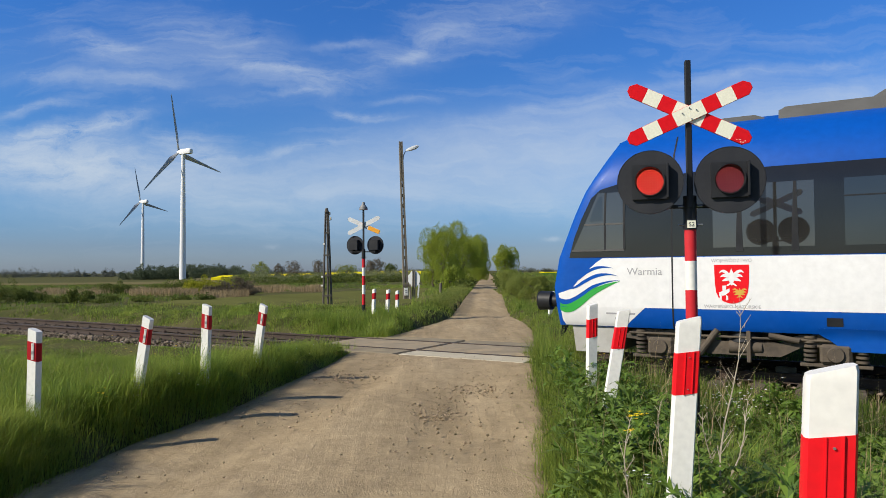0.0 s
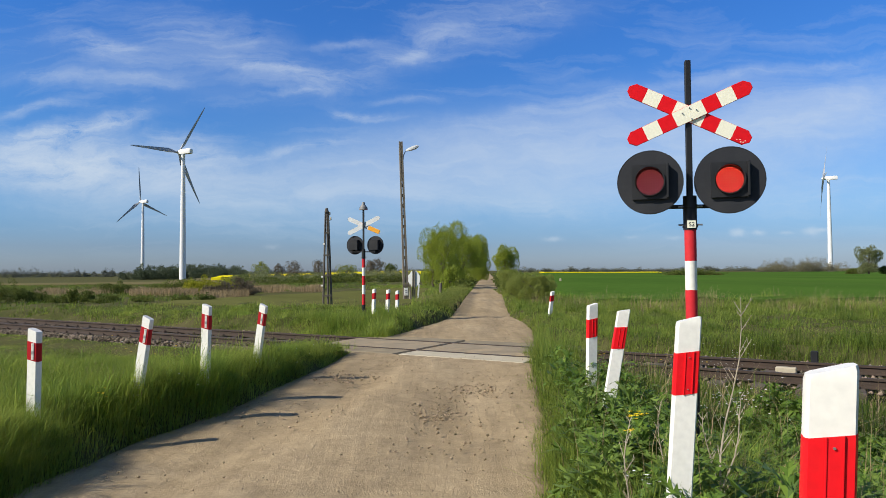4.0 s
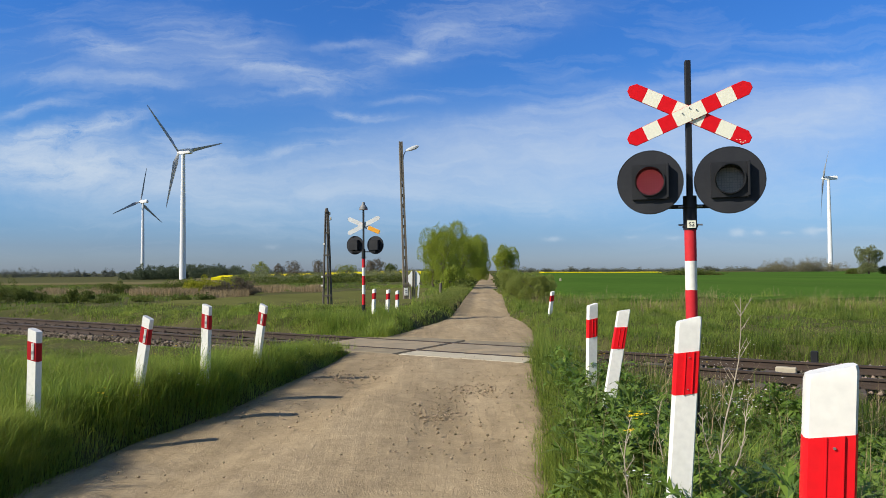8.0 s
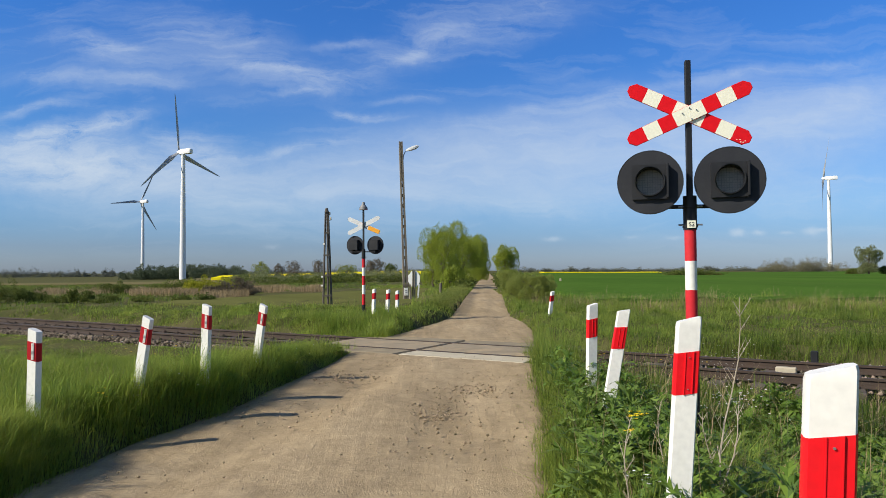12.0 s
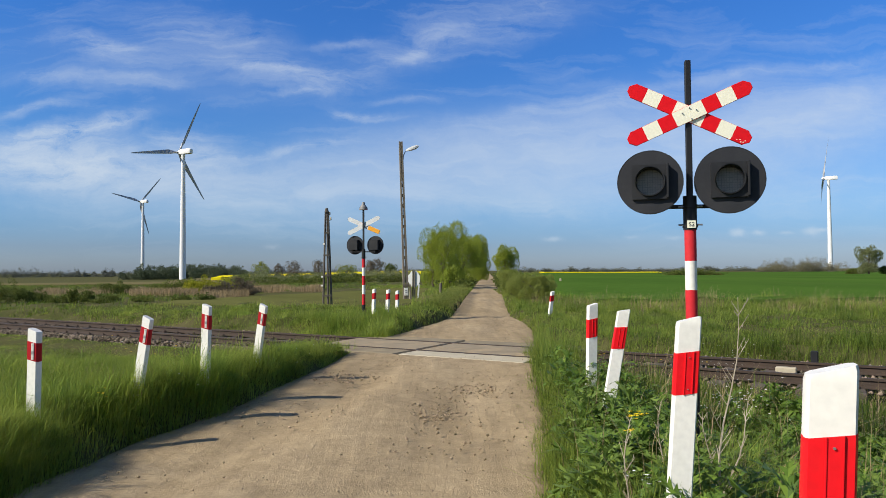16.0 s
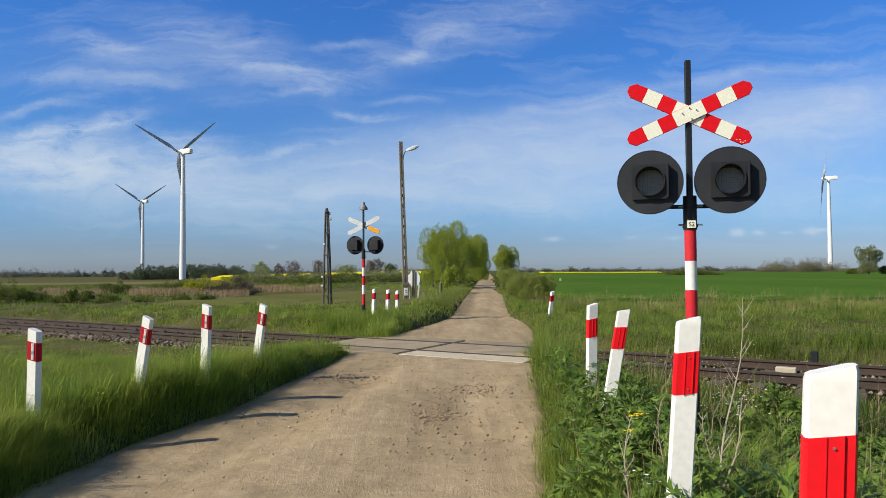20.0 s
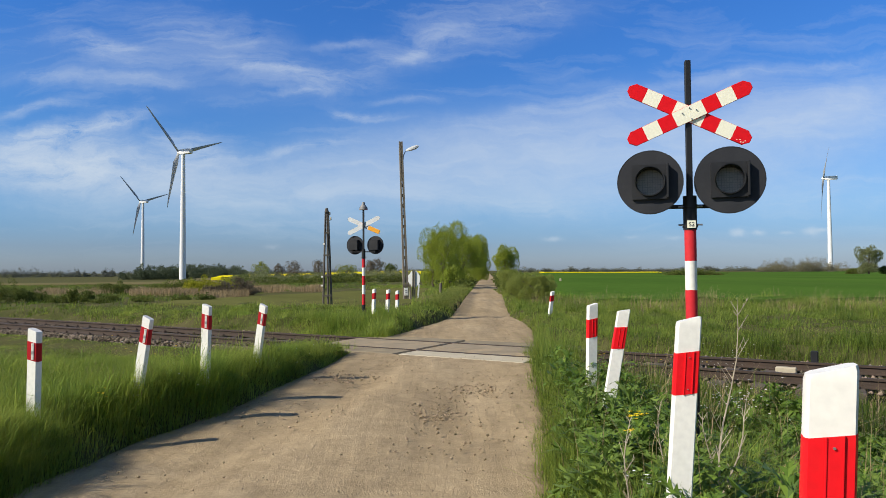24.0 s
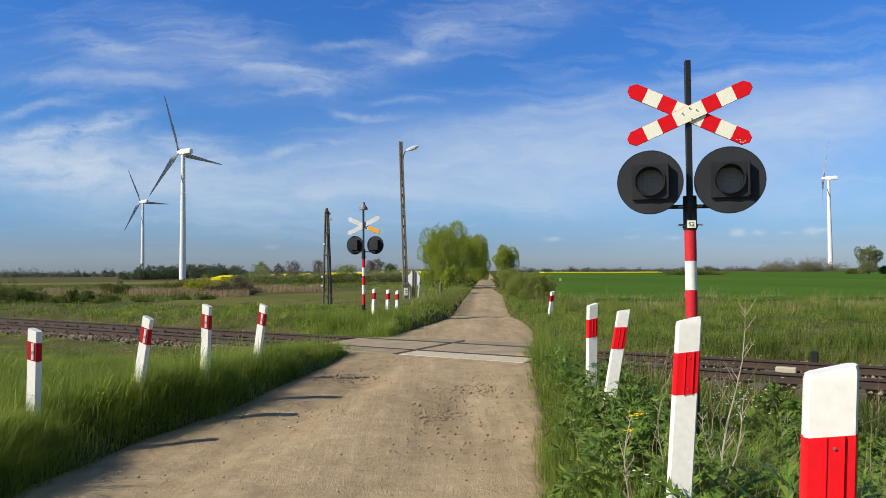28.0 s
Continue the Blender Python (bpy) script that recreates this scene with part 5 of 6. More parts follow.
    # ends: apron, buffers, coupling
    for end in (0, 1):
        m = Matrix.Identity(4) if end == 0 else pose(CAR_L, 0, 0, 0, 0, 180)
        plan = [(0.34 - 0.25 * (1 - (y / 1.34) ** 2), y) for y in np.linspace(-1.34, 1.34, 13)] + [(1.08, 1.34), (1.08, -1.34)]
        bm = loft([[(x, y, 0.68) for x, y in plan], [(x + 0.05 * (x < 1), y * 0.985, 0.23) for x, y in plan]])
        bmesh.ops.transform(bm, matrix=m, verts=bm.verts)
        part("apron", bm, "apron", root, "grey snow apron under the nose")
        for y in (-0.88, 0.88):
            bm = rod((-0.02, y, 1.05), (-0.26, y, 1.05), 0.11, seg=16)
            rod((-0.2, y, 1.05), (-0.42, y, 1.05), 0.165, 0.17, 20, bm)
            rod((-0.42, y, 1.05), (-0.44, y, 1.05), 0.175, 0.16, 24, bm)
            bmesh.ops.transform(bm, matrix=m, verts=bm.verts)
            part("buffer", bm, "black", root, "black round buffer")
        bm = box(-0.3, 0.1, -0.12, 0.12, 0.9, 1.15, 0.03)
        bmesh.ops.transform(bm, matrix=m, verts=bm.verts)
        part("coupling", bm, "under", root)
        for y, dip in ((-0.55, 0.42), (-0.42, 0.3), (0.5, 0.4)):
            hose = [Vector((-0.02 - 0.16 * math.sin(k * math.pi), y + 0.1 * k, 0.95 - dip * math.sin(k * math.pi) - 0.25 * k)) for k in np.linspace(0, 1, 9)]
            bm = loft([[p + Vector((math.cos(q), 0, math.sin(q))) * 0.022 for q in np.arange(6) * 1.0472] for p in hose])
            bmesh.ops.transform(bm, matrix=m, verts=bm.verts)
            part("air_hose", bm, "black", root)
        bm = rod((0.08, -1.12, 1.2), (0.0, -1.12, 1.2), 0.07, 0.06, 14)
        bmesh.ops.transform(bm, matrix=m, verts=bm.verts)
        part("tail_lamp", bm, "reflector", root)
    # bogies
    for xc in (3.0, CAR_L - 3.0):
        frame_ = part("bogie_frame", box(xc - 0.35, xc + 0.35, -1.1, 1.1, 0.35, 0.72, 0.04), "under", root, "grimy brown bogie, darkened for shade under the car")
        for sy in (-1, 1):
            side_ = [(-1.85, 0.50), (-1.6, 0.64), (-0.75, 0.64), (-0.5, 0.5), (0.5, 0.5), (0.75, 0.64), (1.6, 0.64), (1.85, 0.50), (1.6, 0.47), (0.8, 0.47), (0.5, 0.30), (-0.5, 0.30), (-0.8, 0.47), (-1.6, 0.47)]
            bm = loft([[(xc + x, sy * y, z) for x, z in side_] for y in (1.14, 1.30)])
            part("side_beam", bm, "under", frame_, "dropped side beam", smooth=0)
            for dx in (-1.2, 1.2):
                bm = rod((xc + dx, sy * 0.69, 0.42), (xc + dx, sy * 0.81, 0.42), 0.42, seg=32)
                rod((xc + dx, sy * 0.81, 0.42), (xc + dx, sy * 0.84, 0.42), 0.33, 0.30, 24, bm)
                part("wheel", bm, "under", frame_)
                bm = box(xc + dx - 0.2, xc + dx + 0.2, min(sy * 1.16, sy * 1.40), max(sy * 1.16, sy * 1.40), 0.24, 0.52, 0.04)
                rod((xc + dx, sy * 1.39, 0.38), (xc + dx, sy * 1.44, 0.38), 0.12, 0.10, 16, bm)
                part("axle_box", bm, "under", frame_, "boxy axle bearing")
                for du in (-0.32, 0.32):
                    bm = bmesh.new()
                    for k in range(6):
                        z = 0.27 + 0.065 * k
                        rod((xc + dx + du, sy * 1.28, z), (xc + dx + du, sy * 1.28, z + 0.034), 0.085, seg=12, bm=bm)
                    part("spring", bm, "under", frame_, "coil spring")
                part("axle_guard", box(xc + dx - 0.45, xc + dx + 0.45, min(sy * 1.2, sy * 1.34), max(sy * 1.2, sy * 1.34), 0.19, 0.24, 0.01), "under", frame_)
            part("damper", rod((xc - 0.62, sy * 1.36, 0.3), (xc - 0.35, sy * 1.36, 0.68), 0.05, seg=10), "under", frame_)
            part("damper", rod((xc + 0.35, sy * 1.36, 0.62), (xc + 0.75, sy * 1.36, 0.55), 0.04, seg=10), "under", frame_)
            part("brake_cylinder", rod((xc - 0.2, sy * 1.25, 0.42), (xc + 0.25, sy * 1.25, 0.42), 0.11, 0.09, 16), "under", frame_)
            part("air_cushion", rod((xc, sy * 1.1, 0.5), (xc, sy * 1.1, 0.72), 0.26, 0.22, 20), "black", frame_)
            part("hanger", box(xc + 0.05, xc + 0.11, min(sy * 1.32, sy * 1.38), max(sy * 1.32, sy * 1.38), 0.2, 0.68, 0.01), "under", frame_)
            part("brake_pipe", rod((xc - 1.7, sy * 1.34, 0.58), (xc + 1.7, sy * 1.34, 0.56), 0.018, seg=8), "under", frame_)
        for dx in (-1.2, 1.2):
            part("axle", rod((xc + dx, -1.0, 0.42), (xc + dx, 1.0, 0.42), 0.08, seg=12), "under", frame_)
    part("underframe", box(1.1, CAR_L - 1.1, -1.1, 1.1, 0.64, 0.78), "under", root)
    for x0, x1 in ((6.2, 9.0), (9.6, 12.6), (13.2, 17.5)):
        part("equipment_box", box(x0, x1, -1.2, 1.2, 0.22, 0.6, 0.05), "under", root)
    # roof boxes
    part("roof_unit", loft([[(x, y, z) for y, z in ((-0.75, 3.88), (-0.66, 3.88 + h), (0.66, 3.88 + h), (0.75, 3.88))] for x, h in ((2.5, 0.12), (2.7, 0.16), (3.15, 0.16), (3.3, 0.10))]), "roof_grey", root, "grey roof unit")
    part("roof_unit", loft([[(x, y, z) for y, z in ((-0.8, 3.84), (-0.7, 3.84 + h), (0.7, 3.84 + h), (0.8, 3.84))] for x, h in ((3.5, 0.22), (3.6, 0.27), (4.75, 0.27), (4.9, 0.36), (7.6, 0.38), (7.8, 0.3))]), "roof_grey", root, "grey air-conditioning roof unit")
    part("roof_unit", loft([[(x, y, z) for y, z in ((-0.8, 3.84), (-0.7, 3.84 + h), (0.7, 3.84 + h), (0.8, 3.84))] for x, h in ((14.0, 0.3), (14.2, 0.4), (18.0, 0.4), (18.2, 0.3))]), "roof_grey", root, "grey roof unit")
    return root


car = railcar()


# ---- plants ----
def leaf_quads(c, size, rng, flat=0.0):
    """Small folded leaves at the points c: two triangles each, turned at random."""
    n = len(c)
    a_ = rng.normal(0, 1, (n, 3))
    b_ = rng.normal(0, 1, (n, 3))
    a_[:, 2] *= 1 + flat
    a_ /= np.linalg.norm(a_, axis=1, keepdims=True)
    b_ -= a_ * (a_ * b_).sum(1, keepdims=True)
    b_ /= np.linalg.norm(b_, axis=1, keepdims=True)
    s = (size * rng.uniform(0.6, 1.3, n))[:, None]
    slim = 0.55 - 0.2 * (flat > 0)
    v = np.stack((c - a_ * s, c - b_ * s * slim, c + a_ * s, c + b_ * s * slim), 1)
    t = np.array(((0, 1, 2), (0, 2, 3)))[None] + (np.arange(n) * 4)[:, None, None]
    return v.reshape(-1, 3), t.reshape(-1, 3)


def crown_points(n, lobes, rng, shell=0.55):
    """Points in a crown made of lobes (x, y, z, rx, ry, rz), thick towards its skin, with gaps."""
    lobes = np.array(lobes, float)
    w = lobes[:, 3] * lobes[:, 4] * lobes[:, 5]
    k = rng.choice(len(lobes), n, p=w / w.sum())
    d = rng.normal(0, 1, (n, 3))
    d /= np.linalg.norm(d, axis=1, keepdims=True)
    r = rng.uniform(shell, 1.0, n) ** 0.5 * rng.uniform(0.9, 1.12, n)
    p = lobes[k, :3] + d * r[:, None] * lobes[k, 3:]
    keep = np.array([noise.noise(Vector(q) * 1.1) for q in p / max(1e-3, lobes[:, 3].mean()) * 1.6]) > -0.22
    return p[keep]


def tree(name, x, y, height, width, seed, label, material="leaf", leaves=5000, leaf=0.16, z=None, trunk=0.16, upright=1.0, category="tree", group=""):
    rng = np.random.default_rng(seed)
    z = float(terrain(x, y)) if z is None else z
    root = empty(name, pose(x, y, z), label, category, group)
    R = width / 2
    bm = bmesh.new()
    top = height * 0.8
    tips = []
    rod((0, 0, -0.3), (0, 0, height * 0.3), R * 0.07 + 0.05, R * 0.05 + 0.03, 8, bm)
    rod((0, 0, height * 0.3), (R * 0.06, 0, top), R * 0.05 + 0.03, 0.03, 8, bm)
    for i in range(9):
        an, z0 = i * 2.4 + rng.uniform(-0.4, 0.4), height * rng.uniform(trunk, 0.55)
        tip = Vector((math.cos(an) * R * rng.uniform(0.5, 0.85), math.sin(an) * R * rng.uniform(0.5, 0.85), z0 + height * rng.uniform(0.15, 0.35) * upright))
        rod((0, 0, z0), tip, R * 0.03 + 0.02, 0.012, 6, bm)
        tips.append(tip)
    part("trunk", bm, "bark", root, "dark branching trunk")
    lobes = [(0, 0, height * 0.55, R * 0.66, R * 0.66, height * 0.36)]
    for tip in tips:
        lobes.append((tip.x, tip.y, min(tip.z, height * 0.85), R * rng.uniform(0.26, 0.42), R * rng.uniform(0.26, 0.42), height * rng.uniform(0.14, 0.24)))
    for i in range(30 if upright > 1 else 0):
        an, rr = rng.uniform(0, 6.28), R * rng.uniform(0.1, 0.8)
        lobes.append((math.cos(an) * rr, math.sin(an) * rr, height * rng.uniform(0.45, 0.86) * (1.06 - 0.3 * (rr / R) ** 2), R * 0.11, R * 0.11, height * rng.uniform(0.13, 0.19)))
    for i in range(7):
        lobes.append((rng.uniform(-0.35, 0.35) * R, rng.uniform(-0.35, 0.35) * R, height * rng.uniform(0.78, 0.9), R * 0.2, R * 0.2, height * rng.uniform(0.08, 0.14)))
    for i in range(6):
        an = rng.uniform(0, 6.28)
        lobes.append((math.cos(an) * R * 0.6, math.sin(an) * R * 0.6, height * rng.uniform(0.12, 0.3), R * 0.4, R * 0.4, height * 0.16))
    c = crown_points(leaves, lobes, rng)
    c = c[c[:, 2] > height * 0.04]
    v, t = leaf_quads(c, leaf * (1.35 if upright > 1 else 1), rng, 2.0 if upright > 1 else 0.0)
    crown = new("crown", tri_mesh("crown", v, t, material))
    crown.parent = root
    return root


def thicket(name, label, spots, seed, material, leaf, per, category="bushes"):
    """Shrubs or far woods that nobody could count: clumps (x, y, height, width) of leaves in one mesh."""
    rng = np.random.default_rng(seed)
    vs, ts, base = [], [], 0
    for x, y, h, w in spots:
        z = float(terrain(x, y))
        lobes = [(x, y, z + h * 0.32, w * 0.5, w * 0.4, h * 0.36)]
        for i in range(14):
            dx = rng.uniform(-0.55, 0.55)
            lobes.append((x + dx * w, y + rng.uniform(-0.35, 0.35) * w, z + h * rng.uniform(0.15, 0.92) * (1 - 0.9 * dx * dx), w * rng.uniform(0.07, 0.2), w * 0.15, h * rng.uniform(0.10, 0.24)))
        c = crown_points(per, lobes, rng, 0.3)
        c = c[c[:, 2] > z - 0.1]
        v, t = leaf_quads(c, leaf * (0.6 + 0.4 * h / max(q[2] for q in spots)), rng)
        vs.append(v), ts.append(t + base)
        base += len(v)
    ob = new(name, tri_mesh(name, np.concatenate(vs), np.concatenate(ts), material))
    return tagged(ob, label, category, kind="stuff")


def px_spot(px, y):
    """Plan position at depth y, placed to fit the camera's view: px is the pixel column it falls on."""
    return (px - 784) / 1200 * y


ROW = "trees lining the road"
tree("willow_tree", px_spot(785, 60), 60, 5.75, 4.2, 1, "leafy yellow-green willow beside the road", "leaf", 86000, 0.030, upright=1.4, group=ROW)
tree("willow_tree", px_spot(766, 63), 63, 4.9, 2.6, 2, "slender yellow-green willow beside the road", "leaf", 50000, 0.028, upright=1.4, group=ROW)
tree("willow_tree", px_spot(818, 72), 72, 5.35, 4.4, 3, "leafy yellow-green willow beside the road", "leaf", 76000, 0.034, upright=1.4, group=ROW)
tree("willow_tree", px_spot(838, 88), 88, 6.2, 3.6, 4, "leafy green willow further along the road", "leaf", 46000, 0.048, upright=1.4, group=ROW)
tree("willow_tree", px_spot(850, 110), 110, 6.0, 3.0, 5, "leafy green willow further along the road", "leaf", 26000, 0.06, upright=1.4, group=ROW)
tree("willow_tree", px_spot(893, 98), 98, 4.9, 4.2, 6, "leafy yellow-green willow on the verge", "leaf", 50000, 0.046, upright=1.4, group=ROW)
tree("young_tree", px_spot(795, 47), 47, 1.9, 1.3, 7, "small leafy sapling beside the road", "leaf", 4000, 0.055, upright=1.4, group=ROW)
tree("roadside_bush", px_spot(922, 33), 33, 1.42, 2.1, 8, "dense olive-green bush beside the road", "leaf_mid", 60000, 0.016, trunk=0.02, upright=1.2, category="bush")
tree("roadside_bush", px_spot(948, 30), 30, 1.28, 1.7, 9, "dense olive-green bush beside the road", "leaf_mid", 50000, 0.016, trunk=0.02, upright=1.2, category="bush")
tree("roadside_bush", px_spot(905, 42), 42, 1.6, 1.9, 10, "olive-green bush beside the road", "leaf_mid", 22000, 0.03, trunk=0.02, upright=1.2, category="bush")
MID = "single trees by the rapeseed"
for i, (px, y, h, w, mt) in enumerate(((463, 150, 4.3, 4.4, "leaf_mid"), (493, 155, 3.9, 2.8, "twig"), (520, 165, 4.8, 4.4, "twig"), (563, 150, 4.6, 3.0, "twig"), (655, 160, 4.6, 3.2, "twig"), (667, 160, 5.2, 3.8, "twig"), (690, 165, 3.8, 4.0, "leaf_dark"), (612, 140, 3.2, 5.0, "leaf_mid"), (1537, 260, 10.8, 9.5, "leaf_grey"), (1507, 270, 2.6, 6.0, "leaf_dark"), (1566, 262, 3.8, 5.0, "leaf_dark"))):
    kind = {"leaf_mid": "leafy green", "leaf_grey": "tall grey-green", "leaf_dark": "dark green", "twig": "bare brownish"}[mt]
    tree("field_tree", px_spot(px, y), y, h, w, 20 + i, kind + " tree standing in the fields", mt, 30000 if h > 8 else 12000 if mt != "twig" else 7000, 0.14 if h > 8 else 0.0034 * y / 10 + 0.015, group=MID)

rng = np.random.default_rng(5)
thicket("far_wood", "dark mixed wood on the horizon behind the turbines", [(px_spot(p, 520) + rng.uniform(-3, 3), 520 + rng.uniform(0, 40), rng.uniform(10, 13.5) * (0.7 if p < 235 or p > 400 else 1), rng.uniform(10, 15)) for p in np.linspace(208, 418, 40)], 41, "wood_dark", 0.46, 2300, "wood")
thicket("distant_trees", "scattered trees along the horizon, haze put into their colour", [(px_spot(p, 900) + rng.uniform(-9, 9), 900 + rng.uniform(0, 120), rng.uniform(3, 11), rng.uniform(6, 13)) for p in np.linspace(-10, 210, 44)] + [(px_spot(p, 880), 880, h, w) for p, h, w in ((5, 12, 9), (14, 13, 10), (26, 12, 8), (38, 15, 11), (52, 14, 12), (64, 13, 9), (95, 10, 9), (114, 10, 8), (137, 13, 8), (150, 10, 6), (168, 8, 8), (185, 13, 7), (199, 13, 6))] + [(px_spot(p, 1000), 1000, rng.uniform(4, 9), rng.uniform(14, 26)) for p in np.linspace(420, 760, 40)], 42, "leaf_hazed", 0.7, 420, "wood")
thicket("distant_trees", "scattered trees along the horizon, haze put into their colour", [(px_spot(p, 1000) + rng.uniform(-9, 9), 1000, rng.uniform(3, 9), rng.uniform(8, 20)) for p in np.linspace(925, 1360, 70)], 43, "leaf_hazed", 0.7, 380, "wood")
thicket("bare_wood", "brownish budding copse round the far turbine", [(px_spot(p, 560) + rng.uniform(-3, 3), 560 + rng.uniform(0, 20), rng.uniform(8, 14.5) * (1 - 0.4 * abs((p - 1430) / 68) ** 3), rng.uniform(7, 12)) for p in np.linspace(1362, 1492, 34)], 44, "copse", 0.22, 2200, "wood")
thicket("field_bushes", "dark green bushes in the wheat", [(px_spot(p, 210), 210, h, 7) for p, h in zip(np.linspace(1193, 1262, 8), (2.0, 2.6, 2.2, 2.6, 2.4, 2.1, 1.7, 1.3))], 45, "leaf_dark", 0.2, 1200)
def scrub(name, label, y, seed, material, leaf, per, spots):
    thicket(name, label, [(px_spot(p, y), y + rng.uniform(-1.5, 1.5), h, w) for p, h, w in spots], seed, material, leaf, per)


scrub("dark_bushes", "low dark hawthorn bushes beyond the track", 33, 46, "leaf_dark", 0.036, 3600, ((-70, 1.2, 1.6), (-30, 1.2, 1.6), (4, 1.15, 1.3), (28, 0.85, 0.9), (50, 0.5, 0.8), (118, 0.4, 1.0), (146, 0.6, 0.8), (154, 0.9, 0.4), (172, 0.42, 0.9)))
scrub("low_scrub", "low green scrub along the meadow", 33, 52, "leaf_dark", 0.032, 2000, ((205, 0.3, 1.0), (262, 0.34, 1.0), (318, 0.3, 0.9), (376, 0.36, 0.9)))
scrub("green_bushes", "round green willow scrub in the reeds", 52, 47, "leaf_dark", 0.05, 3600, ((190, 0.8, 1.8), (212, 1.0, 1.8), (230, 0.7, 1.4), (290, 1.1, 2.0), (318, 1.2, 2.2), (340, 1.1, 1.8)))
scrub("golden_bushes", "yellowish budding willow scrub in the reeds", 50, 48, "leaf_yellow", 0.05, 5600, ((346, 1.15, 2.0), (366, 1.3, 2.1), (386, 1.2, 1.9), (402, 1.0, 1.5)))
scrub("brown_bushes", "brownish leafless scrub in the reeds", 44, 53, "twig", 0.04, 3400, ((392, 1.1, 1.6), (412, 1.2, 1.5), (430, 1.05, 1.3), (398, 0.9, 1.4), (440, 0.7, 1.0)))
spots = [(px_spot(p, 105) + rng.uniform(-1, 1), 105 + rng.uniform(-8, 12), rng.uniform(0.8, 1.9), rng.uniform(4, 7)) for p in np.linspace(440, 735, 34)]
thicket("hedge", "mixed green hedge before the rapeseed", spots, 49, "leaf_grey", 0.10, 2000)
thicket("hedge", "mixed dark green hedge before the rapeseed", [(x + 1.5, y - 4, h * 0.8, w) for x, y, h, w in spots[::2]], 50, "leaf_dark", 0.11, 1800)
thicket("verge_scrub", "green scrub along the far stretch of road", [(float(np.interp(y, ROAD_Y, ROAD_R)) + 1.2, y, 1.4, 2.6) for y in (46, 52, 60, 70, 84, 100, 120)] + [(float(np.interp(y, ROAD_Y, ROAD_L)) - 1.3, y, 1.0, 2.2) for y in (50, 56, 64, 72, 84, 96)], 51, "leaf_dark", 0.12, 700)

thicket("verge_scrub", "low rank growth along the road beyond the track", [(float(np.interp(y, ROAD_Y, ROAD_L)) - 0.55, y, 0.62, 0.95) for y in np.arange(24.5, 46, 1.6)], 54, "leaf_mid", 0.028, 1500)


def blades(px, py, pz, height, width, rng, lean=0.35, wind=(0.05, 0.02), out=None):
    """Grass blades: a tapering bent strip of three triangles each."""
    n = len(px)
    an = rng.uniform(0, 2 * math.pi, n)
    turn = np.stack((np.cos(an), np.sin(an)), 1)
    if out is None:
        out = turn
    else:
        out = out + 0.6 * turn
        out = out / np.linalg.norm(out, axis=1, keepdims=True)
    wide = np.stack((-out[:, 1], out[:, 0]), 1) * width[:, None] / 2
    bend = (lean * rng.random(n) ** (1.5 if lean < 1.15 else 0.6) + 0.05)[:, None] * out + np.array(wind)
    foot = np.stack((px, py), 1)
    mid = foot + bend * height[:, None] * 0.4
    tip = foot + bend * height[:, None] * 1.25
    v = np.empty((n, 5, 3))
    v[:, 0, :2], v[:, 1, :2] = foot - wide, foot + wide
    v[:, 2, :2], v[:, 3, :2] = mid - wide * 0.8, mid + wide * 0.8
    v[:, 4, :2] = tip
    v[:, :2, 2] = pz[:, None] - 0.03
    v[:, 2:4, 2] = (pz + height * 0.58)[:, None]
    v[:, 4, 2] = pz + height * (1 - 0.25 * np.linalg.norm(bend, axis=1))
    t = np.array(((0, 1, 3), (0, 3, 2), (2, 3, 4)))[None] + (np.arange(n) * 5)[:, None, None]
    return v.reshape(-1, 3), t.reshape(-1, 3)


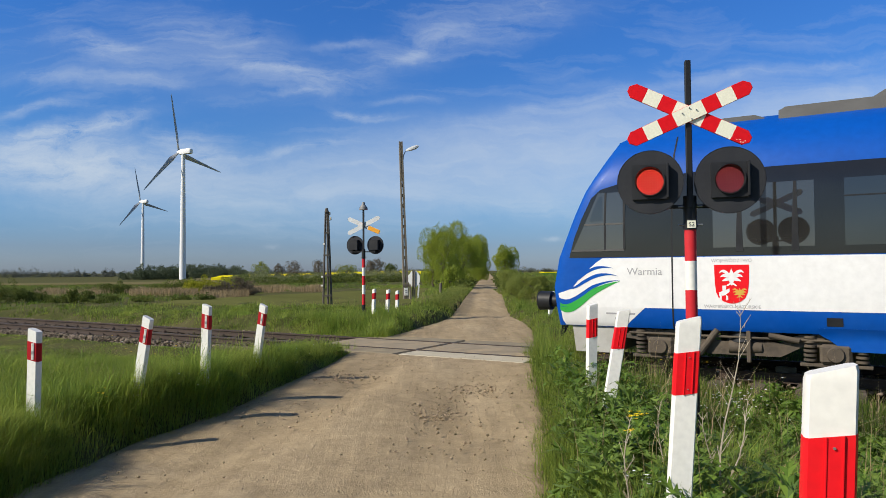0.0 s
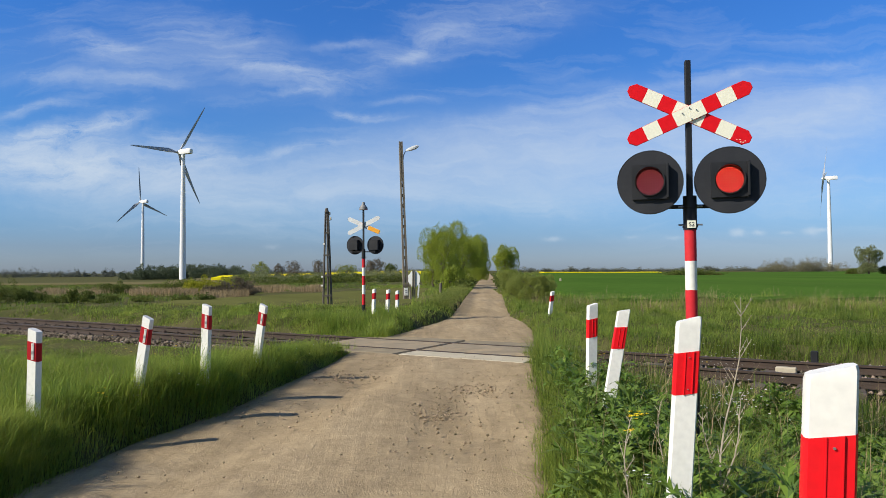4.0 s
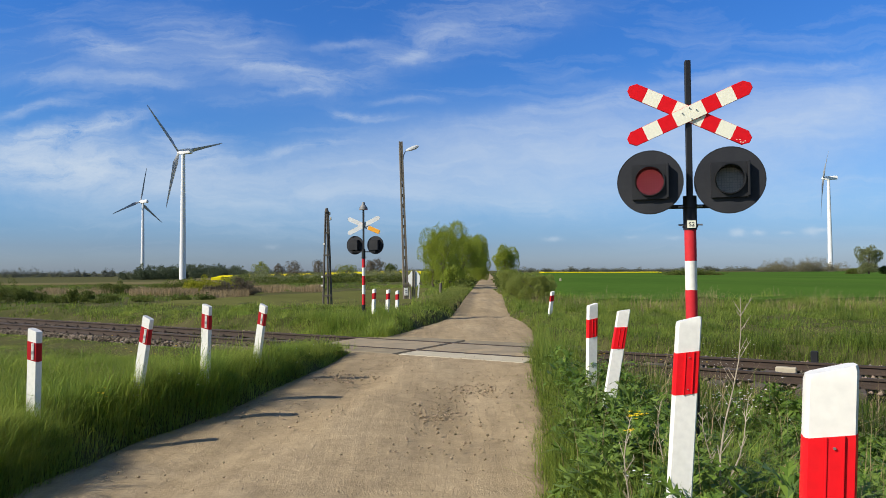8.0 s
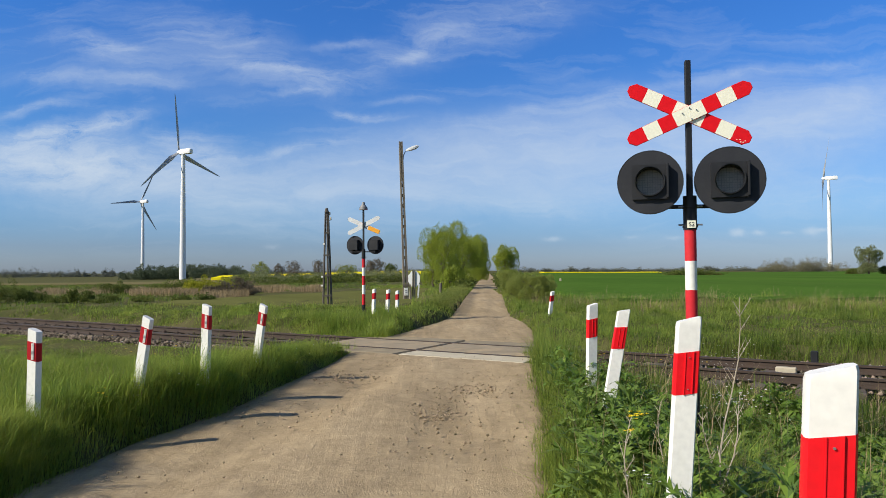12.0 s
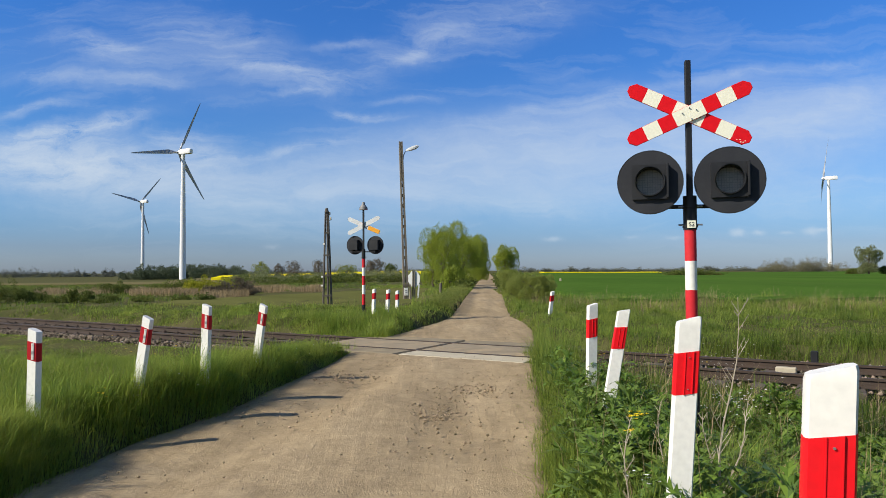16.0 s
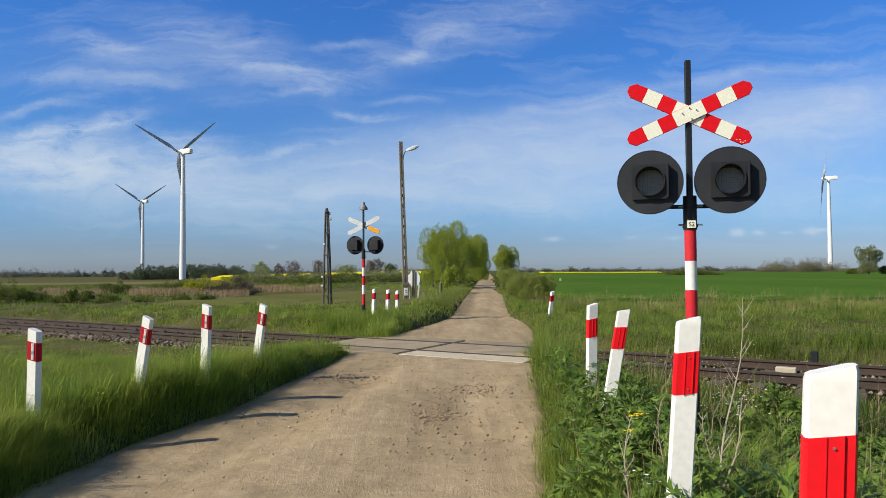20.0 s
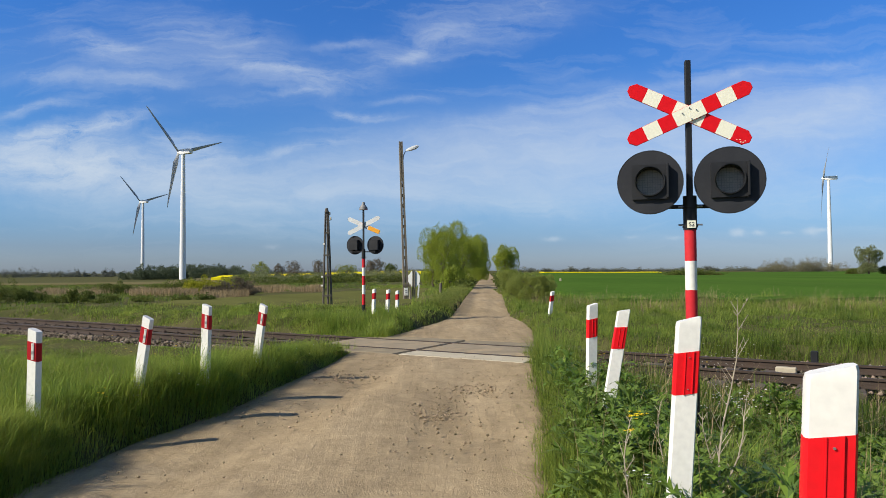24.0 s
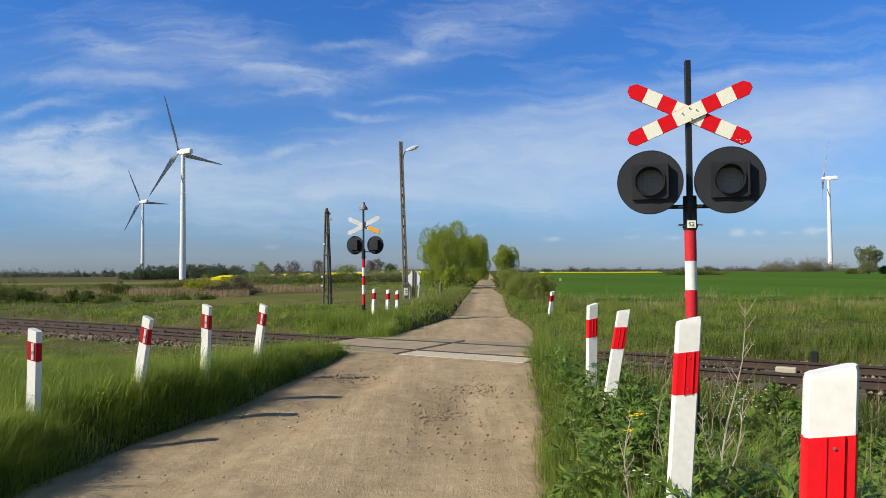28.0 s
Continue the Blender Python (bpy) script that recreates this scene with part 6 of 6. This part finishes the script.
def lawn(name, label, n, area, height, width, seed, material, tuft=0.5, ragged=0.12, lean=0.5, gap=1.9, edge=0.45, start=0.02, cluster=0.10, per=26, wild=0.30, wind=(0.05, 0.02)):
    """Grass in the sector area (x0, x1, y0, y1), off the road and the track; tufted by noise."""
    rng = np.random.default_rng(seed)
    k = max(1, n // per)
    cx, cy, big = rng.uniform(area[0], area[1], k), rng.uniform(area[2], area[3], k), np.exp(rng.normal(0, wild, k))
    of = rng.integers(0, k, n)
    dx, dy = rng.normal(0, cluster, n) * big[of], rng.normal(0, cluster, n) * big[of]
    x, y = cx[of] + dx, cy[of] + dy
    off = off_road(x, y)
    s, t = to_track(x, y)
    crop = (y > 24.5 - 0.41 * (x + 2.6)) & (x > -13) & (x < -1.2) & (y < 60)
    wob = np.sin(x * 5.1 + y * 1.7) * 0.5 + np.sin(y * 7.3 - x * 2.2) * 0.5
    close = np.where((s > 1.5) & (t < 0), np.minimum(gap, 0.9), gap)
    ok = (off > start + ragged * wob) & ((np.abs(t) > close + 0.15 * wob) | (rng.random(n) < 0.02) & (np.abs(t) > 1.0))
    ok &= ~(crop & (off > 1.6))
    ok &= (np.abs(x) < 0.72 * np.maximum(y, 0.3) + 1.2) | (y < 3.0)
    clump = np.sin(x * 3.1 + 1.3 * np.sin(y * 2.3)) * np.sin(y * 2.7 + 1.1 * np.sin(x * 1.9))
    ok &= rng.random(n) < 0.65 + 0.35 * clump
    x, y, off, clump, t, s, of, dx, dy = (q[ok] for q in (x, y, off, clump, t, s, of, dx, dy))
    patch = np.sin(x * 0.9 + 2.1 * np.sin(y * 0.55)) * np.sin(y * 0.8 + 1.7 * np.sin(x * 0.6 + 1.0)) + 0.6 * np.sin(x * 2.3 - y * 1.9)
    low = np.where(t < 0, 0.2 + 0.25 * (s > 1.5) + (0.8 - 0.25 * (s > 1.5)) * smooth01(2.9 - 1.7 * (s > 1.5), 8.0 - 4.5 * (s > 1.5), -t), 0.6 + 0.4 * smooth01(1.2, 2.4, t))
    h = height * np.clip(big[of], 0.45, 1.45) * rng.uniform(0.45, 1.15, len(x)) * (1 + 0.28 * patch) * (1 + tuft * clump * 0.6) * (edge + (1 - edge) * smooth01(0.0, 0.25 + 0.25 * (x < 0) * (y < 13), off)) * (0.35 + 0.65 * smooth01(-0.08, 0.3, off)) * (1 - (1 - low) * smooth01(0.4, 1.8, off)) * (1 + 0.2 * smooth01(0.9, 0.5, off) * (x < 0) * smooth01(9.5, 8.5, y) - 0.4 * (x < 0) * smooth01(10.0, 12.0, y) * smooth01(2.0, 1.0, off) * (y < 16))
    v, f = blades(x, y, terrain(x, y), h, width * rng.uniform(0.7, 1.3, len(x)), rng, lean, wind, np.stack((dx, dy), 1) / cluster)
    return tagged(new(name, tri_mesh(name, v, f, material)), label, "grass", kind="stuff")


lawn("meadow_grass", "long fresh green grass on the road bank", 250000, (-8.6, -1.4, 3.2, 14), 0.30, 0.006, 60, "grass", edge=0.3, lean=1.2, cluster=0.13, per=55, wild=0.42, wind=(0.16, 0.03))
# darker green blades paint the shadowed gaps of the bank
lawn("meadow_grass", "undergrowth of the grass bank, darkened for shade between tufts", 60000, (-9, -1.2, 2.6, 15), 0.25, 0.0065, 61, "grass_dark", edge=0.5, lean=1.2)
lawn("meadow_grass", "lush tufts standing over the bank grass", 34000, (-8.5, -1.8, 4.0, 12.5), 0.42, 0.006, 88, "grass", edge=0.35, lean=1.15, cluster=0.12, per=130, wild=0.3, wind=(0.2, 0.03))
lawn("meadow_grass", "taller tufts round the leaning guide posts", 14000, (-4.6, -3.3, 4.6, 8.2), 0.38, 0.0065, 83, "grass", edge=0.95, lean=1.1, cluster=0.12)
lawn("meadow_grass", "tufts round the guide posts near the track", 9000, (-3.7, -2.3, 7.6, 9.9), 0.38, 0.0065, 86, "grass", edge=0.95, lean=1.1, cluster=0.12)
# placed on the camera's side only, to hide the post's foot
lawn("meadow_grass", "thick tuft before the foot of a guide post", 5200, (-4.35, -3.7, 5.9, 6.6), 0.32, 0.006, 92, "grass", edge=1.0, lean=0.9, cluster=0.08, wild=0.15)
lawn("crossing_grass", "grass tufts at the corner of the crossing slabs", 6000, (1.38, 2.4, 11.8, 13.5), 0.75, 0.006, 84, "grass", gap=0.3, edge=0.8, lean=1.1, start=-0.2, cluster=0.07)
lawn("edge_grass", "short grass creeping onto the road edge", 26000, (-4.1, -1.4, 3.0, 12.5), 0.15, 0.006, 76, "grass", edge=1.0, lean=1.3, start=-0.12, ragged=0.16, cluster=0.06)
lawn("edge_grass", "bright fine grass along the road edge", 30000, (0.2, 2.2, 2.4, 13.2), 0.40, 0.0055, 77, "grass", edge=1.0, lean=1.0, start=-0.03, cluster=0.07)
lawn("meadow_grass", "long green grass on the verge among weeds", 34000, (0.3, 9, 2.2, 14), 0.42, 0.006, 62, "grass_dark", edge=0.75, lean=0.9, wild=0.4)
# here too the dark green paints the gaps' shade
lawn("meadow_grass", "undergrowth of the weedy verge, darkened for shade in its gaps", 70000, (0.3, 9, 2.2, 14), 0.32, 0.0065, 63, "grass_dark", edge=0.7, lean=0.9)
lawn("dry_grass", "dry straw stems among the weeds", 4200, (1.1, 6, 2.2, 9.5), 0.60, 0.0042, 75, "dry", lean=1.1, per=5)
lawn("dry_grass", "thin pale stems among the bank grass", 4000, (-9, -1.2, 2.6, 15), 0.44, 0.0035, 72, "dry", lean=0.6, per=4)
lawn("meadow_grass", "long green grass beside the road behind", 60000, (-10, 10, -8, 2.9), 0.36, 0.013, 73, "grass", edge=0.8, lean=1.0)
lawn("ballast_weeds", "low weeds growing through the ballast", 16000, (-19, -2.2, 13.5, 26), 0.12, 0.009, 82, "grass_dark", gap=1.25, lean=1.2, cluster=0.12, per=60)
lawn("ballast_weeds", "dull grass creeping over the ballast beside the road", 14000, (3.0, 14, 4, 13.5), 0.20, 0.007, 87, "grass_dark", gap=0.9, lean=1.2, cluster=0.15, per=60)
lawn("crossing_grass", "short worn grass round the crossing slabs", 50000, (-6, 6, 10, 20), 0.20, 0.007, 68, "grass", gap=0.92, edge=0.6, cluster=0.08)
lawn("crossing_grass", "lush tufts round the far guide posts", 12000, (-4.2, -0.6, 16.2, 19.0), 0.34, 0.008, 78, "grass", gap=1.45, edge=0.7, lean=1.0)
lawn("crossing_grass", "tall tuft before the far guide post", 4500, (-2.6, -1.35, 16.7, 17.75), 0.46, 0.008, 85, "grass", gap=1.0, edge=0.8, lean=1.0, start=0.05)
lawn("far_verge_grass", "lush green grass close beyond the track", 70000, (-13, 7, 15, 25), 0.13, 0.008, 74, "grass", gap=1.5, edge=0.8, lean=1.2, cluster=0.2, per=60, wild=0.45)
lawn("far_verge_grass", "green grass beyond the track", 100000, (-24, 24, 12, 27), 0.15, 0.009, 64, "grass", gap=1.6, edge=0.8, lean=1.35, cluster=0.25, per=90, wild=0.5)
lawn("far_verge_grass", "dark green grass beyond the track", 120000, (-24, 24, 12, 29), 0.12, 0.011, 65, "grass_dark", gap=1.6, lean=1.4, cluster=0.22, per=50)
lawn("rough_grass", "rough green grass along the wheat", 70000, (3, 32, 20, 33), 0.20, 0.011, 69, "grass", gap=2.3, lean=1.35, cluster=0.25, per=60)
lawn("rough_grass", "ragged light green tufts before the wheat", 30000, (5.5, 34, 26, 31), 0.30, 0.011, 81, "grass", gap=2.3, lean=1.1, cluster=0.3, per=90)
lawn("rough_grass", "uneven soft clumps on the bank before the wheat", 26000, (4.5, 30, 17, 27), 0.30, 0.009, 89, "grass", gap=2.6, lean=1.35, cluster=0.36, per=240, wild=0.5)
lawn("verge_grass", "green grass along the far road", 60000, (-7, 9, 24, 70), 0.24, 0.016, 71, "grass", cluster=0.2)
lawn("meadow", "dull green meadow beyond the track", 90000, (-62, -7, 26, 92), 0.18, 0.026, 66, "grass_dark", lean=1.2, cluster=0.3)
lawn("dry_grass", "pale dry grass by the pole and the road sign", 5000, (-2.2, 0.9, 26, 37), 0.26, 0.009, 79, "dry", lean=0.9, cluster=0.2)
lawn("dry_grass", "dry straw-coloured tufts on the field edge", 12000, (4, 30, 20, 31), 0.40, 0.007, 67, "dry", lean=1.0, cluster=0.25, per=60, wild=0.5)


def reeds(name, n, seed, boxes, height, width):
    rng = np.random.default_rng(seed)
    xs, ys = [], []
    for p0, p1, y0, y1, share in boxes:
        k = int(n * share)
        y = rng.uniform(y0, y1, k)
        xs.append((rng.uniform(p0, p1, k) - 784) / 1200 * y), ys.append(y)
    x, y = np.concatenate(xs), np.concatenate(ys)
    keep = np.sin(x * 0.7 + 2 * np.sin(y * 0.31)) * np.sin(y * 0.42 + 1.5 * np.sin(x * 0.23)) + 0.5 * np.sin(x * 1.9 + y) > rng.uniform(-0.5, 0.6, len(x))
    x, y = x[keep], y[keep]
    v, f = blades(x, y, terrain(x, y), height * rng.uniform(0.6, 1.2, len(x)), width * rng.uniform(0.6, 1.4, len(x)), rng, 0.5)
    tagged(new(name, tri_mesh(name, v, f, "dry")), "pale dry reeds in a damp hollow", "reeds", kind="stuff")


reeds("dry_reeds", 40000, 70, ((215, 350, 42, 58, 0.40), (60, 230, 44, 58, 0.14), (430, 570, 50, 62, 0.30), (300, 440, 38, 46, 0.10)), 0.48, 0.02)


# broad-leaved weeds on the verge
def weed_leaves(n_plants, area, seed, material, label):
    rng = np.random.default_rng(seed)
    V, T, base = [], [], 0
    made = 0
    while made < n_plants:
        x, y = rng.uniform(area[0], area[1]), rng.uniform(area[2], area[3])
        off = float(off_road(x, y))
        if off < 0.38 or abs(to_track(x, y)[1]) < 2.3 or abs(x) > 0.75 * y + 0.6 or math.hypot(x - 1.02, y - 1.8) < 0.25:
            continue
        made += 1
        z0 = float(terrain(x, y))
        high = rng.uniform(0.30, 0.70) * (0.6 + 0.4 * min(1, off / 0.8)) * (1.0 if off < 1.1 else 0.55)
        lean = rng.normal(0.05, 0.12, 2)
        k = rng.integers(10, 20)
        big = rng.uniform(0.75, 1.25)
        for i in range(k):
            q = (i + 0.5) / k
            an = i * 2.4 + rng.uniform(-0.4, 0.4)
            ln = rng.uniform(0.17, 0.33) * (1.2 - 0.75 * q) * big
            foot = np.array((x + lean[0] * q * high, y + lean[1] * q * high, z0 + q * high))
            d = np.array((math.cos(an), math.sin(an), 0.0))
            w = np.array((-d[1], d[0], 0.0))
            up, droop = rng.uniform(0.6, 1.5), rng.uniform(0.5, 1.3)

            def rib(u):
                return foot + d * ln * u + np.array((0, 0, ln * (up * u - droop * u * u)))

            # a feathered leaf: pairs of narrow lobes along a rib, and a pointed end
            for u, ww in ((0.12, 0.5), (0.3, 0.85), (0.48, 1.0), (0.66, 0.8), (0.82, 0.5)):
                c0, c1 = rib(u - 0.10), rib(u + 0.11)
                for s in (-1, 1):
                    tip = rib(u + 0.17) + s * w * ww * ln * 0.27 + np.array((0, 0, rng.uniform(-0.02, 0.14) * ln))
                    V.append(np.array((c0, c1, tip)))
                    T.append((base, base + 1, base + 2))
                    base += 3
            V.append(np.array((rib(0.8) - w * ln * 0.06, rib(0.8) + w * ln * 0.06, rib(1.08))))
            T.append((base, base + 1, base + 2))
            base += 3
    ob = new("verge_weeds", tri_mesh("verge_weeds", np.concatenate(V), np.array(T), material))
    tagged(ob, label, "weeds", kind="stuff")


weed_leaves(420, (0.7, 4.8, 2.3, 9.0), 80, "weed", "lush dark-green feathery weeds on the verge")
weed_leaves(300, (0.9, 3.6, 2.3, 7.0), 93, "weed_pale", "paler young thistles among the dark weeds")
weed_leaves(14, (1.1, 1.5, 3.0, 3.42), 94, "weed", "tall dark weeds at the foot of a guide post")


def dry_stalk(name, x, y, h, lean, seed, label):
    """A dead branching weed stem."""
    rng = random.Random(seed)
    root = empty(name, pose(x, y, float(terrain(x, y))), label, "weed", "dead stalks on the verge")
    pts = [Vector((lean * k * h + 0.02 * math.sin(9 * k + seed), 0.03 * math.sin(5 * k), k * h)) for k in np.linspace(0, 1, 9)]
    bm = loft([[p + Vector((math.cos(q), math.sin(q), 0)) * 0.0085 * (1.05 - i / 9) for q in np.arange(5) * 1.2566] for i, p in enumerate(pts)])
    part("stem", bm, "stalk", root, "pale dry stem")
    for i in range(1, 9):
        for k in range(3):
            p = pts[i].lerp(pts[i - 1], rng.random())
            an, ln = rng.uniform(0, 6.28), h * rng.uniform(0.04, 0.15) * (1.3 - 0.08 * i)
            d = Vector((math.cos(an) * 0.55, math.sin(an) * 0.55, 0.85)) * ln
            b2 = rod(p, p + d, 0.0026, 0.0011, 4)
            for u in (0.45, 0.75):
                rod(p + d * u, p + d * u + Vector((-d.y, d.x, d.z)) * rng.uniform(-0.4, 0.4), 0.0015, 0.0009, 4, b2)
            part("twig", b2, "stalk", root)
    return root


swaying = []
swaying.append(dry_stalk("dry_stalk", 1.62, 4.1, 1.52, 0.11, 1, "tall pale dead weed stalk with fine short twigs"))
swaying.append(dry_stalk("dry_stalk", 1.56, 4.0, 0.95, 0.22, 2, "pale dead weed stalk"))
dry_stalk("dry_stalk", 1.72, 4.3, 0.8, -0.12, 3, "pale dead weed stalk")
dry_stalk("dry_stalk", 1.0, 3.8, 0.85, 0.02, 4, "thin pale dead weed stalk")
dry_stalk("dry_stalk", 1.28, 2.2, 0.75, 0.25, 5, "leaning pale dead weed stalk")
dry_stalk("dry_stalk", 2.15, 3.3, 0.8, 0.35, 6, "leaning pale dead weed stalk")
dry_stalk("dry_stalk", 1.5, 2.2, 0.95, 0.3, 7, "leaning pale dead weed stalk")
dry_stalk("dry_stalk", 1.55, 3.5, 0.75, 0.75, 8, "fallen pale dead weed stalk")
dry_stalk("dry_stalk", 1.75, 3.2, 0.7, 0.9, 9, "fallen pale dead weed stalk")
dry_stalk("dry_stalk", 1.42, 4.4, 0.8, -0.05, 10, "thin pale dead weed stalk")


def flowers(name, label, material, spots, size, seed):
    rng = np.random.default_rng(seed)
    V, T, base = [], [], 0
    for x, y, z, spread, n in spots:
        for _ in range(n):
            c = np.array((x + rng.normal(0, spread), y + rng.normal(0, spread), z + rng.normal(0, spread * 0.5)))
            for k in range(5):
                an = k * 1.2566 + rng.uniform(-0.2, 0.2)
                d = np.array((math.cos(an), math.sin(an) * 0.6, 0.5)) * size
                w = np.array((-math.sin(an), math.cos(an), 0.0)) * size * 0.45
                V.append(np.array((c, c + d * 0.6 - w, c + d, c + d * 0.6 + w)))
                T += [(base, base + 1, base + 2), (base, base + 2, base + 3)]
                base += 4
    tagged(new(name, tri_mesh(name, np.concatenate(V), np.array(T), material)), label, "flowers", kind="stuff")


flowers("yellow_flowers", "small yellow flowers among the weeds", "yellow", ((1.28, 4.6, 0.62, 0.03, 14), (1.22, 4.5, 0.54, 0.02, 6), (2.1, 9.0, 0.35, 0.1, 8), (-4.2, 9.8, 0.35, 0.3, 20), (-3.5, 7.0, 0.36, 0.05, 5), (3.4, 10.2, 0.3, 0.3, 14), (7.5, 13.6, 0.25, 0.5, 16), (-6, 14.2, 0.3, 0.5, 14)), 0.016, 90)
flowers("white_flowers", "small white blossoms among the weeds", "petal", ((-2.2, 9.9, 0.42, 0.25, 5), (-3.6, 8.0, 0.45, 0.5, 6), (-2.6, 11.0, 0.3, 0.3, 5), (2.6, 6.2, 0.42, 0.18, 60), (1.18, 3.9, 0.42, 0.06, 10), (4.6, 11.2, 0.2, 0.35, 60), (1.25, 3.4, 0.33, 0.04, 8)), 0.012, 91)


# ---- what moves ----
def motions():
    # the railcar runs off at an even 21 metres a second
    rows = [(q, track_pose(3.0 + 20.6 * q)) for q in (0, 0.1, 0.2, 0.3, 0.5, 1, 2, 4, 8, 16, 28)]
    walk(car, rows)
    # rotors: (seconds, degrees turned)
    turns = ((rotor_a, ((0, 17.0), (3, 253), (8, 648.5), (11, 890.5), (17, 1381), (20, 1632), (25, 2054), (28, 2305.5))),
             (rotor_b, ((0, 18), (3, 284), (8, 715), (11, 972), (17, 1487), (20, 1745), (25, 2175), (28, 2431))),
             (rotor_c, ((0, 0), (28, 2300))))
    for rotor, known in turns:
        ts, an = [k[0] for k in known], [k[1] for k in known]
        rows = [(q, pose(0, 3.4, 80.6, 6) @ pose(0, 0, 0, 0, -float(np.interp(q, ts, an)), 0)) for q in np.arange(0, 28.01, 0.5)]
        walk(rotor, rows)
    # dead stalks rock a little in the wind
    for k, ob in enumerate(swaying):
        rest = ob.matrix_basis.copy()
        walk(ob, [(q, rest @ pose(0, 0, 0, 0.5 * math.sin(1.9 * q + k), 1.1 * math.sin(2.3 * q + 1.7 * k) + 0.6 * math.sin(0.9 * q), 0)) for q in np.arange(0, 28.01, 0.5)])
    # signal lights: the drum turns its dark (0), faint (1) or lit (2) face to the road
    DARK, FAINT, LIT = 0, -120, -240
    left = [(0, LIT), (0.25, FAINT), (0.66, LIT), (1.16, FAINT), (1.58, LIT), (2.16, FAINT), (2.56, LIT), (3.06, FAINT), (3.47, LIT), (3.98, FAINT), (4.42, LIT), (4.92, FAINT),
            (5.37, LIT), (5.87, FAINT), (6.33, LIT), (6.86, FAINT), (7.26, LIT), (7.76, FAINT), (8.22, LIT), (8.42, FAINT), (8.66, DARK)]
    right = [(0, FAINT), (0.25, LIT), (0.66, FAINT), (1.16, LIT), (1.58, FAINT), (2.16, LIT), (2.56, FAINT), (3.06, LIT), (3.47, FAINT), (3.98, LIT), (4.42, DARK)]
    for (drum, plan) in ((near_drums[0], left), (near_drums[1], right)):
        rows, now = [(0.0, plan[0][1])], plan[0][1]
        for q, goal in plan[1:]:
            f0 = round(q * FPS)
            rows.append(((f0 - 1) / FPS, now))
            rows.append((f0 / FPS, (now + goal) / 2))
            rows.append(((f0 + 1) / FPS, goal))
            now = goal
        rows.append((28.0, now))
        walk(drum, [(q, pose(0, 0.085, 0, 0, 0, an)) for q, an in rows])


motions()
